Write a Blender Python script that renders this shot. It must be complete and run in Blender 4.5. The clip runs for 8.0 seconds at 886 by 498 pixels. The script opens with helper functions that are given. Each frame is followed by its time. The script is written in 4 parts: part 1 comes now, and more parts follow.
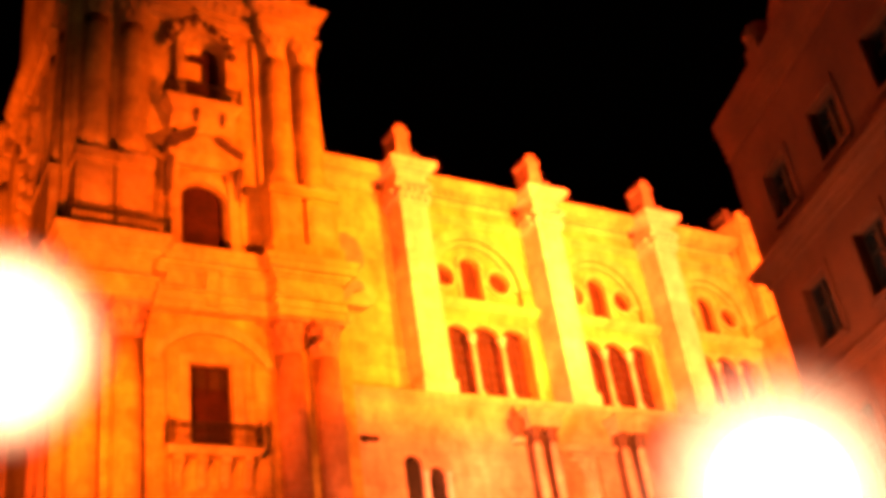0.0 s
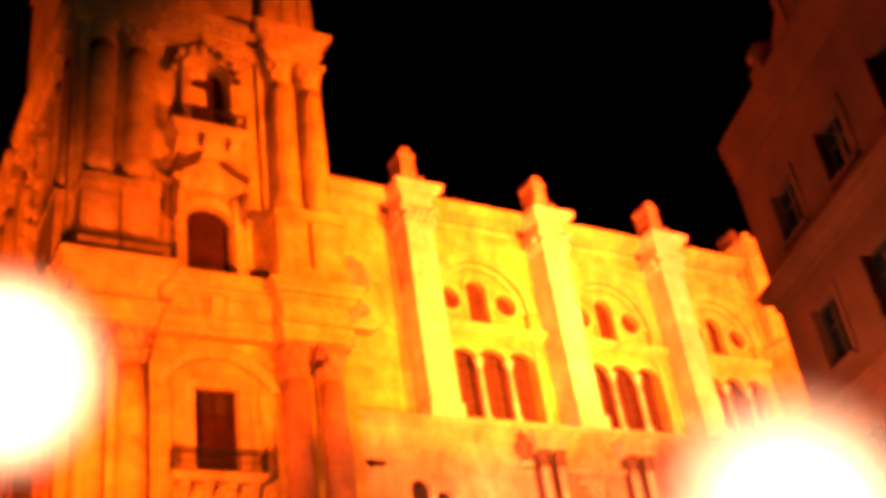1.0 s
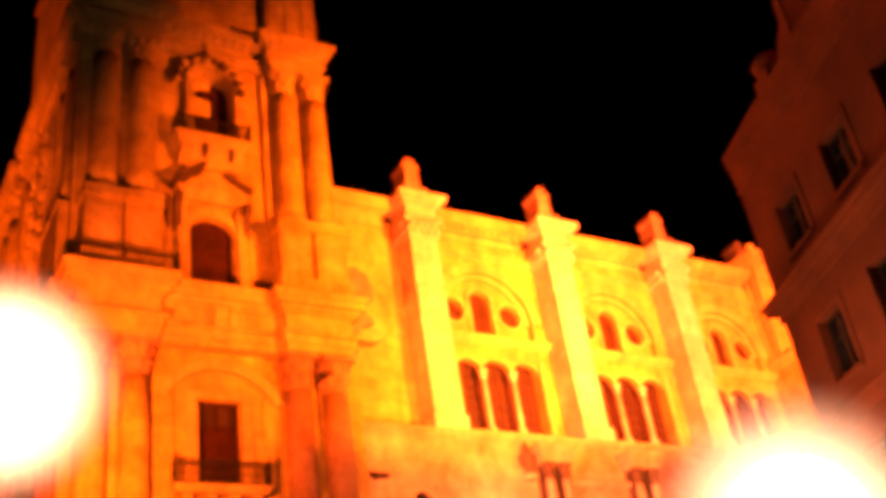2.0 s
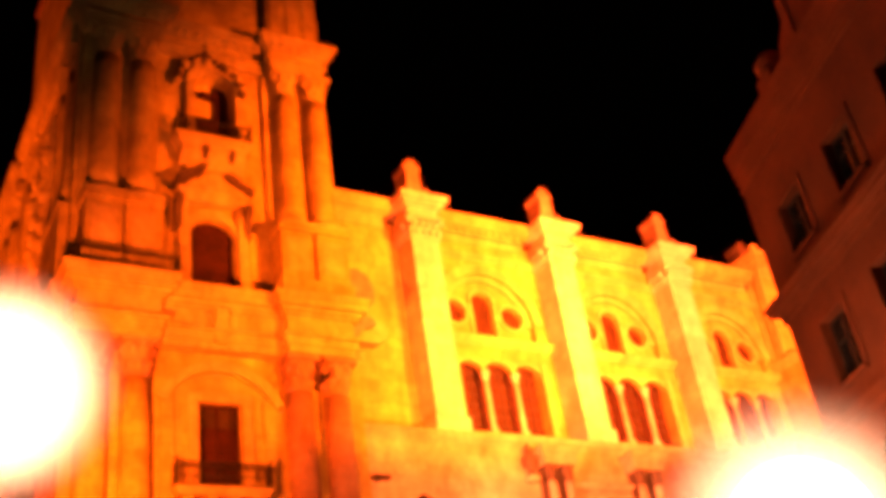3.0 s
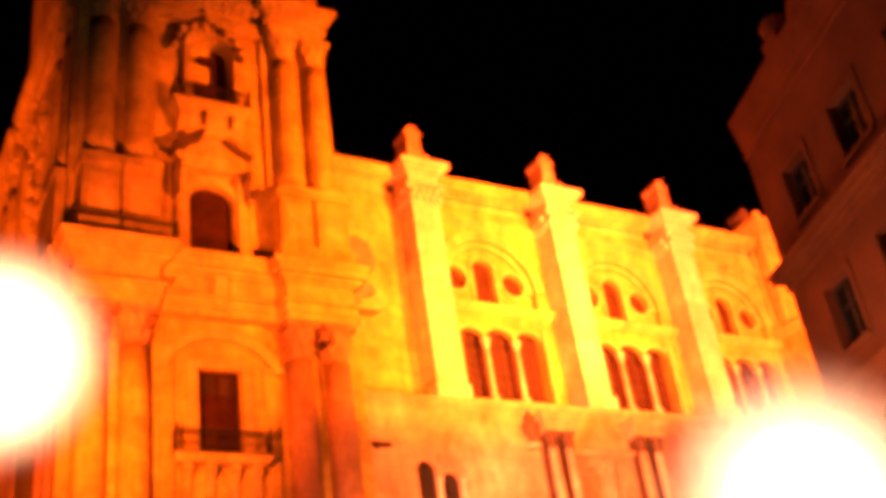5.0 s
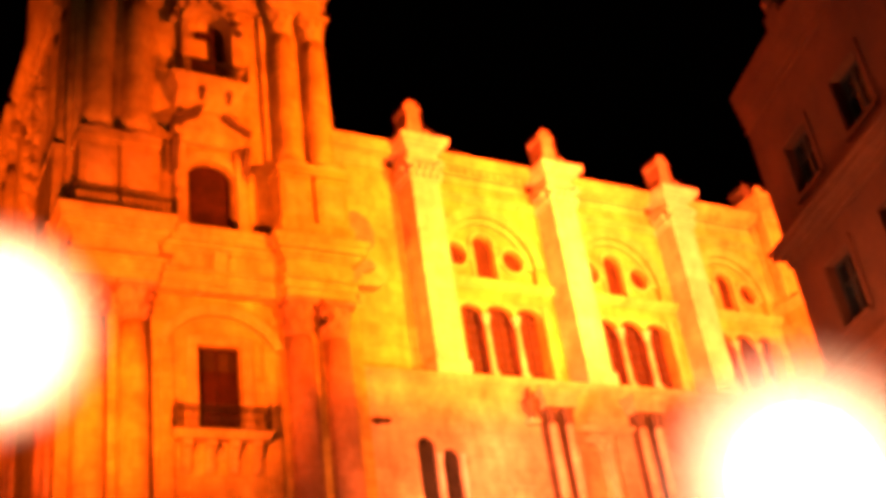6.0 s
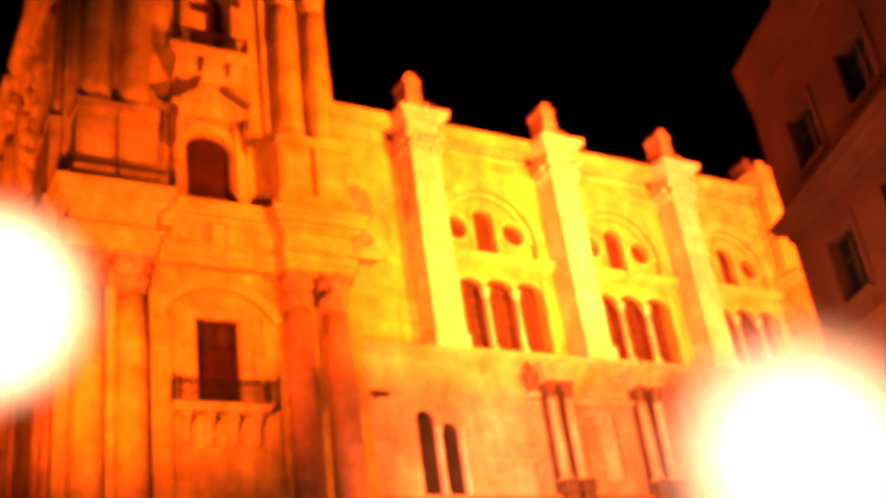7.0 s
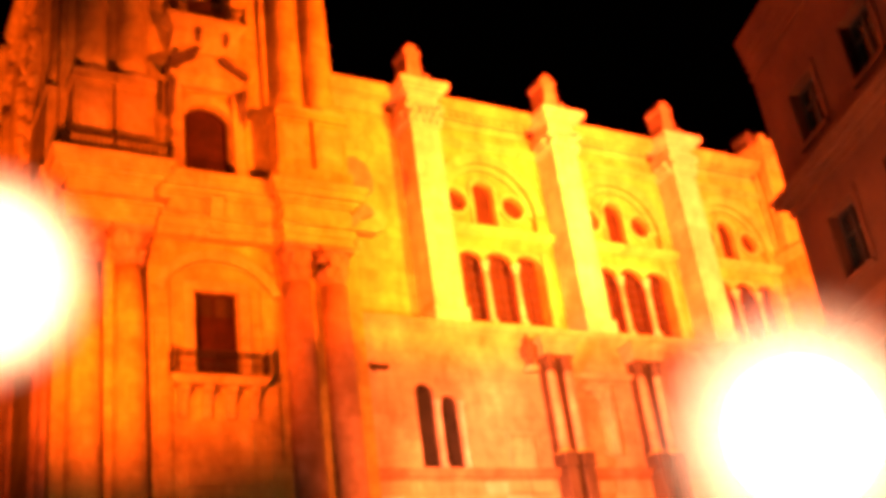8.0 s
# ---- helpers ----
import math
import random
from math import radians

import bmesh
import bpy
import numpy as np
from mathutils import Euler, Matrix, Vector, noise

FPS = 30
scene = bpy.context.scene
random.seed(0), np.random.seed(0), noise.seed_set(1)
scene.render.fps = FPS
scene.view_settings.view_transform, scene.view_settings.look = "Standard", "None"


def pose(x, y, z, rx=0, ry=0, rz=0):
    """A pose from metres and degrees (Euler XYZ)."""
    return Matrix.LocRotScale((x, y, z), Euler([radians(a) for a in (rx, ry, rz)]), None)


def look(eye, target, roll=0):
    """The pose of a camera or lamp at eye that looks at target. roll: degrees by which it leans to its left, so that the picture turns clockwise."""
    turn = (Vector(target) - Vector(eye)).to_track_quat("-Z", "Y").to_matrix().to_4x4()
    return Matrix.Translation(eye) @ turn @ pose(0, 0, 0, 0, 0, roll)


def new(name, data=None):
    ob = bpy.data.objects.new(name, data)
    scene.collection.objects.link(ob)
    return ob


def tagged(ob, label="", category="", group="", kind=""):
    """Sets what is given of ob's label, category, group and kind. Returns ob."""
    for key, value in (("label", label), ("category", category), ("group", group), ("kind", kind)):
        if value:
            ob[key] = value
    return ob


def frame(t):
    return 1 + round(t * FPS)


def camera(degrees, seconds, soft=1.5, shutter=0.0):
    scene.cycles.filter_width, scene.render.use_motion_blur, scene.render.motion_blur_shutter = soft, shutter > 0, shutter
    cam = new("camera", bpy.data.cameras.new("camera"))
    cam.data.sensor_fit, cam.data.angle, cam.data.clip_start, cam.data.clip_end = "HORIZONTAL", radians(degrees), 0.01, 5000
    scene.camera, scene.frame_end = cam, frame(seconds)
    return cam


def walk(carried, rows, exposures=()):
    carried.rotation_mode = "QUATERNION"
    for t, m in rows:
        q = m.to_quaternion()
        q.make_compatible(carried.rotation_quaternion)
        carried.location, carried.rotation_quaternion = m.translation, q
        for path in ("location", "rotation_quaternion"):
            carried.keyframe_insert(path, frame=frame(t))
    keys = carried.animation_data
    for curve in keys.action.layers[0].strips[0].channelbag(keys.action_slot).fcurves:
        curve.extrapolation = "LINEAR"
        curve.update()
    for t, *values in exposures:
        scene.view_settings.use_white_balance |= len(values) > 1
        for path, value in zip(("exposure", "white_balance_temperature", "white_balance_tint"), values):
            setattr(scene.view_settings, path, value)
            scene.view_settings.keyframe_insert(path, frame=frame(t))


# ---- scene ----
cam = camera(46.1, 8.0, soft=5.6)
walk(cam, [
    (0.0, pose(-0.515, -42.423, 1.278, 118.771, 7.811, -30.566)),
    (0.5, pose(-0.468, -42.386, 1.313, 119.515, 7.885, -30.300)),
    (1.0, pose(-0.416, -42.350, 1.351, 120.087, 7.957, -30.060)),
    (1.5, pose(-0.362, -42.311, 1.391, 120.497, 7.902, -29.927)),
    (3.0, pose(-0.185, -42.164, 1.497, 120.825, 7.855, -29.662)),
    (3.5, pose(-0.122, -42.105, 1.533, 120.579, 7.879, -29.596)),
    (4.0, pose(-0.057, -42.045, 1.567, 120.191, 7.852, -29.568)),
    (4.5, pose(0.009, -41.987, 1.605, 119.642, 7.793, -29.570)),
    (6.0, pose(0.208, -41.833, 1.717, 117.722, 7.792, -29.486)),
    (6.5, pose(0.275, -41.781, 1.768, 116.983, 7.700, -29.509)),
    (7.0, pose(0.348, -41.728, 1.821, 116.234, 7.581, -29.547)),
    (7.5, pose(0.423, -41.673, 1.872, 115.489, 7.501, -29.571)),
    (8.0, pose(0.500, -41.618, 1.922, 114.710, 7.394, -29.597)),
])

# ---- world and large lights ----
world = bpy.data.worlds.new("night_sky")
scene.world = world
scene.cycles.transparent_max_bounces = 32
world.use_nodes = True
world.node_tree.nodes["Background"].inputs["Color"].default_value = (0.010, 0.004, 0.002, 1)
world.node_tree.nodes["Background"].inputs["Strength"].default_value = 0.02

SODIUM = (1.0, 0.093, 0.002)
WARM = (1.0, 0.150, 0.026)
PALE = (1.0, 0.082, 0.011)
LAMP = (1.0, 0.30, 0.09)
TOWER_TINT = (1.0, 0.098, 0.003)


def spot(name, eye, target, power, colour, degrees, size, blend=0.5):
    lamp = bpy.data.lights.new(name, "SPOT")
    lamp.energy, lamp.color, lamp.spot_size, lamp.spot_blend, lamp.shadow_soft_size = power, colour, radians(degrees), blend, size
    ob = new(name, lamp)
    ob.matrix_world = look(eye, target)
    return ob


def bulb(name, eye, power, colour, size):
    lamp = bpy.data.lights.new(name, "POINT")
    lamp.energy, lamp.color, lamp.shadow_soft_size = power, colour, size
    ob = new(name, lamp)
    ob.location = eye
    return ob


# the corner house stands turned; unseen floodlights are placed behind its street roof parapet
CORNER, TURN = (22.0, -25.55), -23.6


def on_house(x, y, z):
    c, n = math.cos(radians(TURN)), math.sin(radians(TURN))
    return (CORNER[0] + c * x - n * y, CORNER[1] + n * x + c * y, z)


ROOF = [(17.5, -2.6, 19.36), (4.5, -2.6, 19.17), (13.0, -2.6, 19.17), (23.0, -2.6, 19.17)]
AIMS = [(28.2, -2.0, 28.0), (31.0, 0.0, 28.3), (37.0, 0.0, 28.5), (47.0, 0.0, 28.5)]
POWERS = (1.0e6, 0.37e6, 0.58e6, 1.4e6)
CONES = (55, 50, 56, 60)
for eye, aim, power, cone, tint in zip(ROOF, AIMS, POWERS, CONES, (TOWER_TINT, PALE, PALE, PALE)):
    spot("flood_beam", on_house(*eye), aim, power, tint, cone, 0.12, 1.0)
# two lamps as large glare globes on masts; added floodlight heads hide behind them
GLARE_1, R1 = (17.3, -27.75, 6.3), 1.55
GLARE_2, R2 = (3.15, -17.9, 12.6), 1.66
FLOOD_1, FLOOD_2, FLOOD_3, FLOOD_4 = (20.2, -24.4, 6.9), (4.4, -15.6, 12.9), (-14.0, 9.0, 7.0), (4.9, -16.2, 13.2)
bulb("glare_bulb", GLARE_1, 290, LAMP, 0.3)
bulb("glare_bulb", GLARE_2, 620, LAMP, 0.3)
# fill beams from unseen heads, added to light the walls and the tower
spot("street_beam", FLOOD_1, (36.0, -1.4, 13.0), 240000, WARM, 85, 0.25, 0.8)
spot("wall_beam", FLOOD_4, (36.0, -1.4, 12.8), 400000, (1.0, 0.155, 0.06), 31, 0.25, 1.0)
spot("nave_beam", FLOOD_4, (42.0, 0.0, 28.0), 250000, SODIUM, 42, 0.25, 1.0)
spot("west_beam", FLOOD_3, (7.5, 12.5, 32.0), 190000, SODIUM, 48, 0.25, 0.8)
spot("mast_beam", FLOOD_2, (11.0, -2.0, 20.4), 135000, SODIUM, 70, 0.8, 1.0)


# ---- materials ----
def material(name):
    m = bpy.data.materials.new(name)
    m.use_nodes = True
    nt = m.node_tree
    return m, nt, nt.nodes["Principled BSDF"]


def link(nt, a, b):
    nt.links.new(a, b)


def coords(nt, scale=(1, 1, 1)):
    geo = nt.nodes.new("ShaderNodeNewGeometry")
    mp = nt.nodes.new("ShaderNodeMapping")
    mp.inputs["Scale"].default_value = scale
    link(nt, geo.outputs["Position"], mp.inputs["Vector"])
    return mp.outputs["Vector"]


def noise_tex(nt, vec, scale, detail=4, rough=0.6):
    n = nt.nodes.new("ShaderNodeTexNoise")
    n.inputs["Scale"].default_value, n.inputs["Detail"].default_value, n.inputs["Roughness"].default_value = scale, detail, rough
    link(nt, vec, n.inputs["Vector"])
    return n.outputs["Fac"]


def ramp(nt, fac, stops):
    r = nt.nodes.new("ShaderNodeValToRGB")
    e = r.color_ramp.elements
    while len(e) < len(stops):
        e.new(0.5)
    for k, (pos, col) in enumerate(stops):
        e[k].position, e[k].color = pos, (*col, 1)
    link(nt, fac, r.inputs["Fac"])
    return r.outputs["Color"]


def mix(nt, kind, fac, a, b):
    n = nt.nodes.new("ShaderNodeMix")
    n.data_type, n.blend_type = "RGBA", kind
    if isinstance(fac, float):
        n.inputs[0].default_value = fac
    else:
        link(nt, fac, n.inputs[0])
    link(nt, a, n.inputs[6])
    link(nt, b, n.inputs[7])
    return n.outputs[2]


def bump(nt, height, strength, dist, below=None):
    b = nt.nodes.new("ShaderNodeBump")
    b.inputs["Strength"].default_value, b.inputs["Distance"].default_value = strength, dist
    link(nt, height, b.inputs["Height"])
    if below is not None:
        link(nt, below, b.inputs["Normal"])
    return b.outputs["Normal"]


def stone_material(name, low, high, stain, course=0.62, joint=0.35):
    """Weathered ashlar: blocks in courses with open joints, rain stains and pitting."""
    m, nt, bs = material(name)
    pos = coords(nt)
    big = ramp(nt, noise_tex(nt, pos, 0.35, 5), [(0.3, low), (0.72, high)])
    streak = ramp(nt, noise_tex(nt, coords(nt, (1.0, 1.0, 0.45)), 0.8, 6, 0.7), [(0.36, stain), (0.62, (1, 1, 1))])
    grain = ramp(nt, noise_tex(nt, pos, 2.2, 7, 0.75), [(0.30, (0.74, 0.71, 0.67)), (0.66, (1, 1, 1))])
    sep = nt.nodes.new("ShaderNodeSeparateXYZ")
    link(nt, pos, sep.inputs[0])
    add = nt.nodes.new("ShaderNodeMath")
    add.operation = "ADD"
    link(nt, sep.outputs[0], add.inputs[0])
    link(nt, sep.outputs[1], add.inputs[1])
    com = nt.nodes.new("ShaderNodeCombineXYZ")
    link(nt, add.outputs[0], com.inputs[0])
    link(nt, sep.outputs[2], com.inputs[1])
    brick = nt.nodes.new("ShaderNodeTexBrick")
    brick.inputs["Scale"].default_value = 1.0
    brick.inputs["Brick Width"].default_value, brick.inputs["Row Height"].default_value = course * 1.9, course
    brick.inputs["Mortar Size"].default_value, brick.inputs["Mortar Smooth"].default_value = 0.02, 0.4
    brick.inputs["Color1"].default_value, brick.inputs["Color2"].default_value = (1, 1, 1, 1), (0.78, 0.76, 0.73, 1)
    brick.inputs["Mortar"].default_value = (1 - joint, 1 - joint, 1 - joint, 1)
    link(nt, com.outputs[0], brick.inputs["Vector"])
    col = mix(nt, "MULTIPLY", 0.7, big, streak)
    col = mix(nt, "MULTIPLY", 1.0, col, grain)
    col = mix(nt, "MULTIPLY", 0.8, col, brick.outputs["Color"])
    link(nt, col, bs.inputs["Base Color"])
    bs.inputs["Roughness"].default_value = 0.9
    bs.inputs["Specular IOR Level"].default_value = 0.2
    fine = bump(nt, noise_tex(nt, pos, 5.0, 6, 0.75), 0.5, 0.06)
    inv = nt.nodes.new("ShaderNodeMath")
    inv.operation = "SUBTRACT"
    inv.inputs[0].default_value = 1.0
    link(nt, brick.outputs["Fac"], inv.inputs[1])
    link(nt, bump(nt, inv.outputs[0], 0.5, 0.03, fine), bs.inputs["Normal"])
    return m


def plain_material(name, low, high, scale, rough=0.8, metal=0.0, relief=0.2, spec=0.4):
    m, nt, bs = material(name)
    pos = coords(nt)
    col = mix(nt, "MULTIPLY", 0.7, ramp(nt, noise_tex(nt, pos, scale, 5), [(0.3, low), (0.7, high)]),
              ramp(nt, noise_tex(nt, pos, scale * 9, 5, 0.7), [(0.3, (0.7, 0.7, 0.7)), (0.7, (1, 1, 1))]))
    link(nt, col, bs.inputs["Base Color"])
    bs.inputs["Roughness"].default_value, bs.inputs["Metallic"].default_value = rough, metal
    bs.inputs["Specular IOR Level"].default_value = spec
    link(nt, bump(nt, noise_tex(nt, pos, scale * 6, 5, 0.7), relief, 0.02), bs.inputs["Normal"])
    return m


def glow_material(name, colour, strength):
    m, nt, bs = material(name)
    bs.inputs["Base Color"].default_value = (0.8, 0.8, 0.8, 1)
    bs.inputs["Emission Color"].default_value = (*colour, 1)
    bs.inputs["Emission Strength"].default_value = strength
    return m


STONE = stone_material("limestone_ashlar", (0.25, 0.195, 0.06), (0.53, 0.45, 0.115), (0.50, 0.43, 0.36))
CARVED = stone_material("carved_limestone", (0.32, 0.265, 0.10), (0.54, 0.46, 0.17), (0.55, 0.48, 0.41), 1.1, 0.2)
PIER_STONE = stone_material("pale_pier_ashlar", (0.40, 0.35, 0.31), (0.58, 0.53, 0.50), (0.62, 0.56, 0.48), 0.7, 0.25)
LOW_STONE = stone_material("greyish_pink_limestone", (0.27, 0.205, 0.15), (0.55, 0.45, 0.34), (0.56, 0.46, 0.36), 0.6, 0.3)
# also puts shade into the colour of the scrolls and pinnacles
RED_STONE = stone_material("reddish_limestone", (0.19, 0.12, 0.08), (0.40, 0.275, 0.20), (0.55, 0.48, 0.42), 1.6, 0.15)
# dark stone; on portal pilasters and transept pinnacle it stands in for shade
DARK_STONE = stone_material("dark_limestone", (0.045, 0.034, 0.024), (0.12, 0.095, 0.07), (0.5, 0.46, 0.42), 1.1, 0.2)
PLASTER = plain_material("painted_plaster", (0.13, 0.024, 0.003), (0.25, 0.045, 0.006), 0.5, 0.9, 0, 0.25)
TRIM = plain_material("plaster_trim", (0.17, 0.032, 0.005), (0.28, 0.053, 0.008), 0.8, 0.85, 0, 0.2)
WOOD = plain_material("dark_oak_boards", (0.012, 0.004, 0.002), (0.030, 0.010, 0.005), 1.5, 0.85, 0, 0.2, 0.1)
LEAD_GLASS = plain_material("dusty_leaded_glass", (0.012, 0.008, 0.0035), (0.028, 0.019, 0.008), 1.2, 0.5, 0, 0.2, 0.1)
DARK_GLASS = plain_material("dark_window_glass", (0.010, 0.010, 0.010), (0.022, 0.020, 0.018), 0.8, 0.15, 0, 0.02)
IRON = plain_material("black_wrought_iron", (0.015, 0.014, 0.013), (0.035, 0.032, 0.030), 4.0, 0.55, 0.6)
SLATE = plain_material("roof_tile", (0.12, 0.06, 0.04), (0.22, 0.11, 0.07), 0.8, 0.9)
PAVING = plain_material("granite_paving", (0.12, 0.115, 0.11), (0.22, 0.21, 0.20), 0.5, 0.6)
ASPHALT = plain_material("worn_asphalt", (0.04, 0.04, 0.04), (0.07, 0.068, 0.065), 0.4, 0.8)
FRAME = plain_material("weathered_brown_frames", (0.035, 0.014, 0.007), (0.07, 0.026, 0.013), 2.0, 0.6)
LAMP_GLASS = glow_material("lit_lamp_skin", (1.0, 0.62, 0.40), 4.2)


def halo_material(name, share):
    """Halo shell: mostly see-through, scatters some light to imitate the glare round a lamp."""
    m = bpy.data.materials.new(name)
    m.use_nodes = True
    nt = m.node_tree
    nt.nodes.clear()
    out, mx, clear, scatter = (nt.nodes.new("ShaderNode" + k) for k in ("OutputMaterial", "MixShader", "BsdfTransparent", "BsdfTranslucent"))
    scatter.inputs["Color"].default_value = (0.9, 0.85, 0.8, 1)
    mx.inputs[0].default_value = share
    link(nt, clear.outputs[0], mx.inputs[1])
    link(nt, scatter.outputs[0], mx.inputs[2])
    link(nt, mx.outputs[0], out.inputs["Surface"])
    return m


# shells that imitate the halo of glare, fainter outwards
HALO = [halo_material("lamp_halo", 0.165 * (1 - k / 12.0) ** 1.6) for k in range(12)]


# ---- builders ----
WHERE = {}


def thing(name, loc, label, category, group="", kind=""):
    ob = new(name)
    ob.location = loc
    ob.empty_display_size = 0.5
    WHERE[ob.name] = Vector(loc)
    return tagged(ob, label, category, group, kind)


def mesh_of(name, bm, mat, smooth=False):
    bmesh.ops.recalc_face_normals(bm, faces=bm.faces)
    me = bpy.data.meshes.new(name)
    bm.to_mesh(me)
    bm.free()
    me.materials.append(mat)
    if smooth:
        for poly in me.polygons:
            poly.use_smooth = abs(poly.normal.z) < 0.95
    return me


def put(name, me, parent, at=(0, 0, 0), label=""):
    """Links a mesh as one part under its thing, at a place in the world."""
    ob = new(name, me)
    at = Vector(at)
    WHERE[ob.name] = at
    if parent is not None:
        ob.parent = parent
        ob.location = at - WHERE[parent.name]
    else:
        ob.location = at
    return tagged(ob, label)


def part(name, bm, mat, parent, label="", smooth=False, at=(0, 0, 0)):
    return put(name, mesh_of(name, bm, mat, smooth), parent, at, label)


def box(bm, x0, x1, y0, y1, z0, z1, bevel=0.0):
    r = bmesh.ops.create_cube(bm, size=1)
    for v in r["verts"]:
        v.co = Vector(((x0 + x1) / 2 + v.co.x * (x1 - x0), (y0 + y1) / 2 + v.co.y * (y1 - y0), (z0 + z1) / 2 + v.co.z * (z1 - z0)))
    if bevel:
        edges = list({e for v in r["verts"] for e in v.link_edges})
        bmesh.ops.bevel(bm, geom=edges, offset=bevel, segments=1, affect="EDGES")
    return bm


def boxes(*rows, bevel=0.0):
    bm = bmesh.new()
    for row in rows:
        box(bm, *row, bevel=bevel)
    return bm


def lathe(bm, profile, cx=0, cy=0, cz=0, seg=24, flute=0.0):
    rings = []
    for r, z in profile:
        rings.append([bm.verts.new((cx + (r - (flute if k % 2 else 0)) * math.cos(2 * math.pi * k / seg), cy + (r - (flute if k % 2 else 0)) * math.sin(2 * math.pi * k / seg), cz + z)) for k in range(seg)])
    for a, b in zip(rings, rings[1:]):
        for k in range(seg):
            bm.faces.new((a[k], a[(k + 1) % seg], b[(k + 1) % seg], b[k]))
    bm.faces.new(rings[0][::-1])
    bm.faces.new(rings[-1])
    return bm


def prism(bm, outline, axis, a, b):
    """A closed outline swept between a and b along an axis. Outline is (y, z) along x, (x, z) along y, (x, y) along z."""
    def at(p, s):
        return {"x": (s, p[0], p[1]), "y": (p[0], s, p[1]), "z": (p[0], p[1], s)}[axis]
    one = [bm.verts.new(at(p, a)) for p in outline]
    two = [bm.verts.new(at(p, b)) for p in outline]
    n = len(outline)
    for k in range(n):
        bm.faces.new((one[k], one[(k + 1) % n], two[(k + 1) % n], two[k]))
    bm.faces.new(one)
    bm.faces.new(two)
    return bm


def moulded(bm, x0, x1, yf, yb, z0, steps, soften=0.6):
    """A moulding wrapped round three sides of a block; steps are (projection, height) from below."""
    z, rings = z0, []
    for k, (out, h) in enumerate(steps):
        nxt = steps[k + 1][0] if k + 1 < len(steps) else out
        top = out + (nxt - out) * soften if nxt > out else out
        for o, zz in ((out, z), (top, z + h)):
            rings.append([bm.verts.new((*q, zz)) for q in ((x0 - o, yf - o), (x1 + o, yf - o), (x1 + o, yb), (x0 - o, yb))])
        z += h
    for a, b in zip(rings, rings[1:]):
        for i in range(4):
            bm.faces.new((a[i], a[(i + 1) % 4], b[(i + 1) % 4], b[i]))
    bm.faces.new(rings[0])
    bm.faces.new(rings[-1])
    return bm


def arch_outline(x0, x1, z0, z1, rise, seg=10):
    """A rectangle with a round head: rise is the height of the head."""
    cx, hw = (x0 + x1) / 2, (x1 - x0) / 2
    pts = [(x0, z0), (x1, z0)]
    for k in range(seg + 1):
        a = math.pi * k / seg
        pts.append((cx + hw * math.cos(a), z1 - rise + rise * math.sin(a)))
    return pts


def round_outline(cx, cz, r, seg=20):
    return [(cx + r * math.cos(2 * math.pi * k / seg), cz + r * math.sin(2 * math.pi * k / seg)) for k in range(seg)]


def rect_outline(x0, x1, z0, z1):
    return [(x0, z0), (x1, z0), (x1, z1), (x0, z1)]


def pierced(bm, outer, holes, y0, y1, axis="y"):
    """A wall slab between two planes with openings through it. axis x: outlines are (y, z)."""
    edges = []
    for loop in (outer, *holes):
        vs = [bm.verts.new((p[0], y0, p[1]) if axis == "y" else (y0, p[0], p[1])) for p in loop]
        edges += [bm.edges.new((vs[k], vs[(k + 1) % len(vs)])) for k in range(len(vs))]
    faces = [g for g in bmesh.ops.triangle_fill(bm, use_beauty=True, use_dissolve=False, edges=edges)["geom"] if isinstance(g, bmesh.types.BMFace)]
    ext = bmesh.ops.extrude_face_region(bm, geom=faces)
    shift = Vector((0, y1 - y0, 0)) if axis == "y" else Vector((y1 - y0, 0, 0))
    bmesh.ops.translate(bm, verts=[g for g in ext["geom"] if isinstance(g, bmesh.types.BMVert)], vec=shift)
    return bm


def ring(bm, outer, inner, y0, y1):
    """An open band between two outlines with the same count of points, as deep as y0 to y1."""
    n = len(outer)
    loops = [[bm.verts.new((p[0], y, p[1])) for p in o] for o, y in ((outer, y0), (inner, y0), (inner, y1), (outer, y1))]
    for a, b in zip(loops, loops[1:] + loops[:1]):
        for k in range(n - 1):
            bm.faces.new((a[k], a[k + 1], b[k + 1], b[k]))
    bm.faces.new([l[0] for l in loops])
    bm.faces.new([l[-1] for l in loops])
    return bm


def arc_points(cx, cz, r, a0, a1, seg=18, squash=1.0):
    return [(cx + r * math.cos(radians(a0 + (a1 - a0) * k / seg)), cz + squash * r * math.sin(radians(a0 + (a1 - a0) * k / seg))) for k in range(seg + 1)]


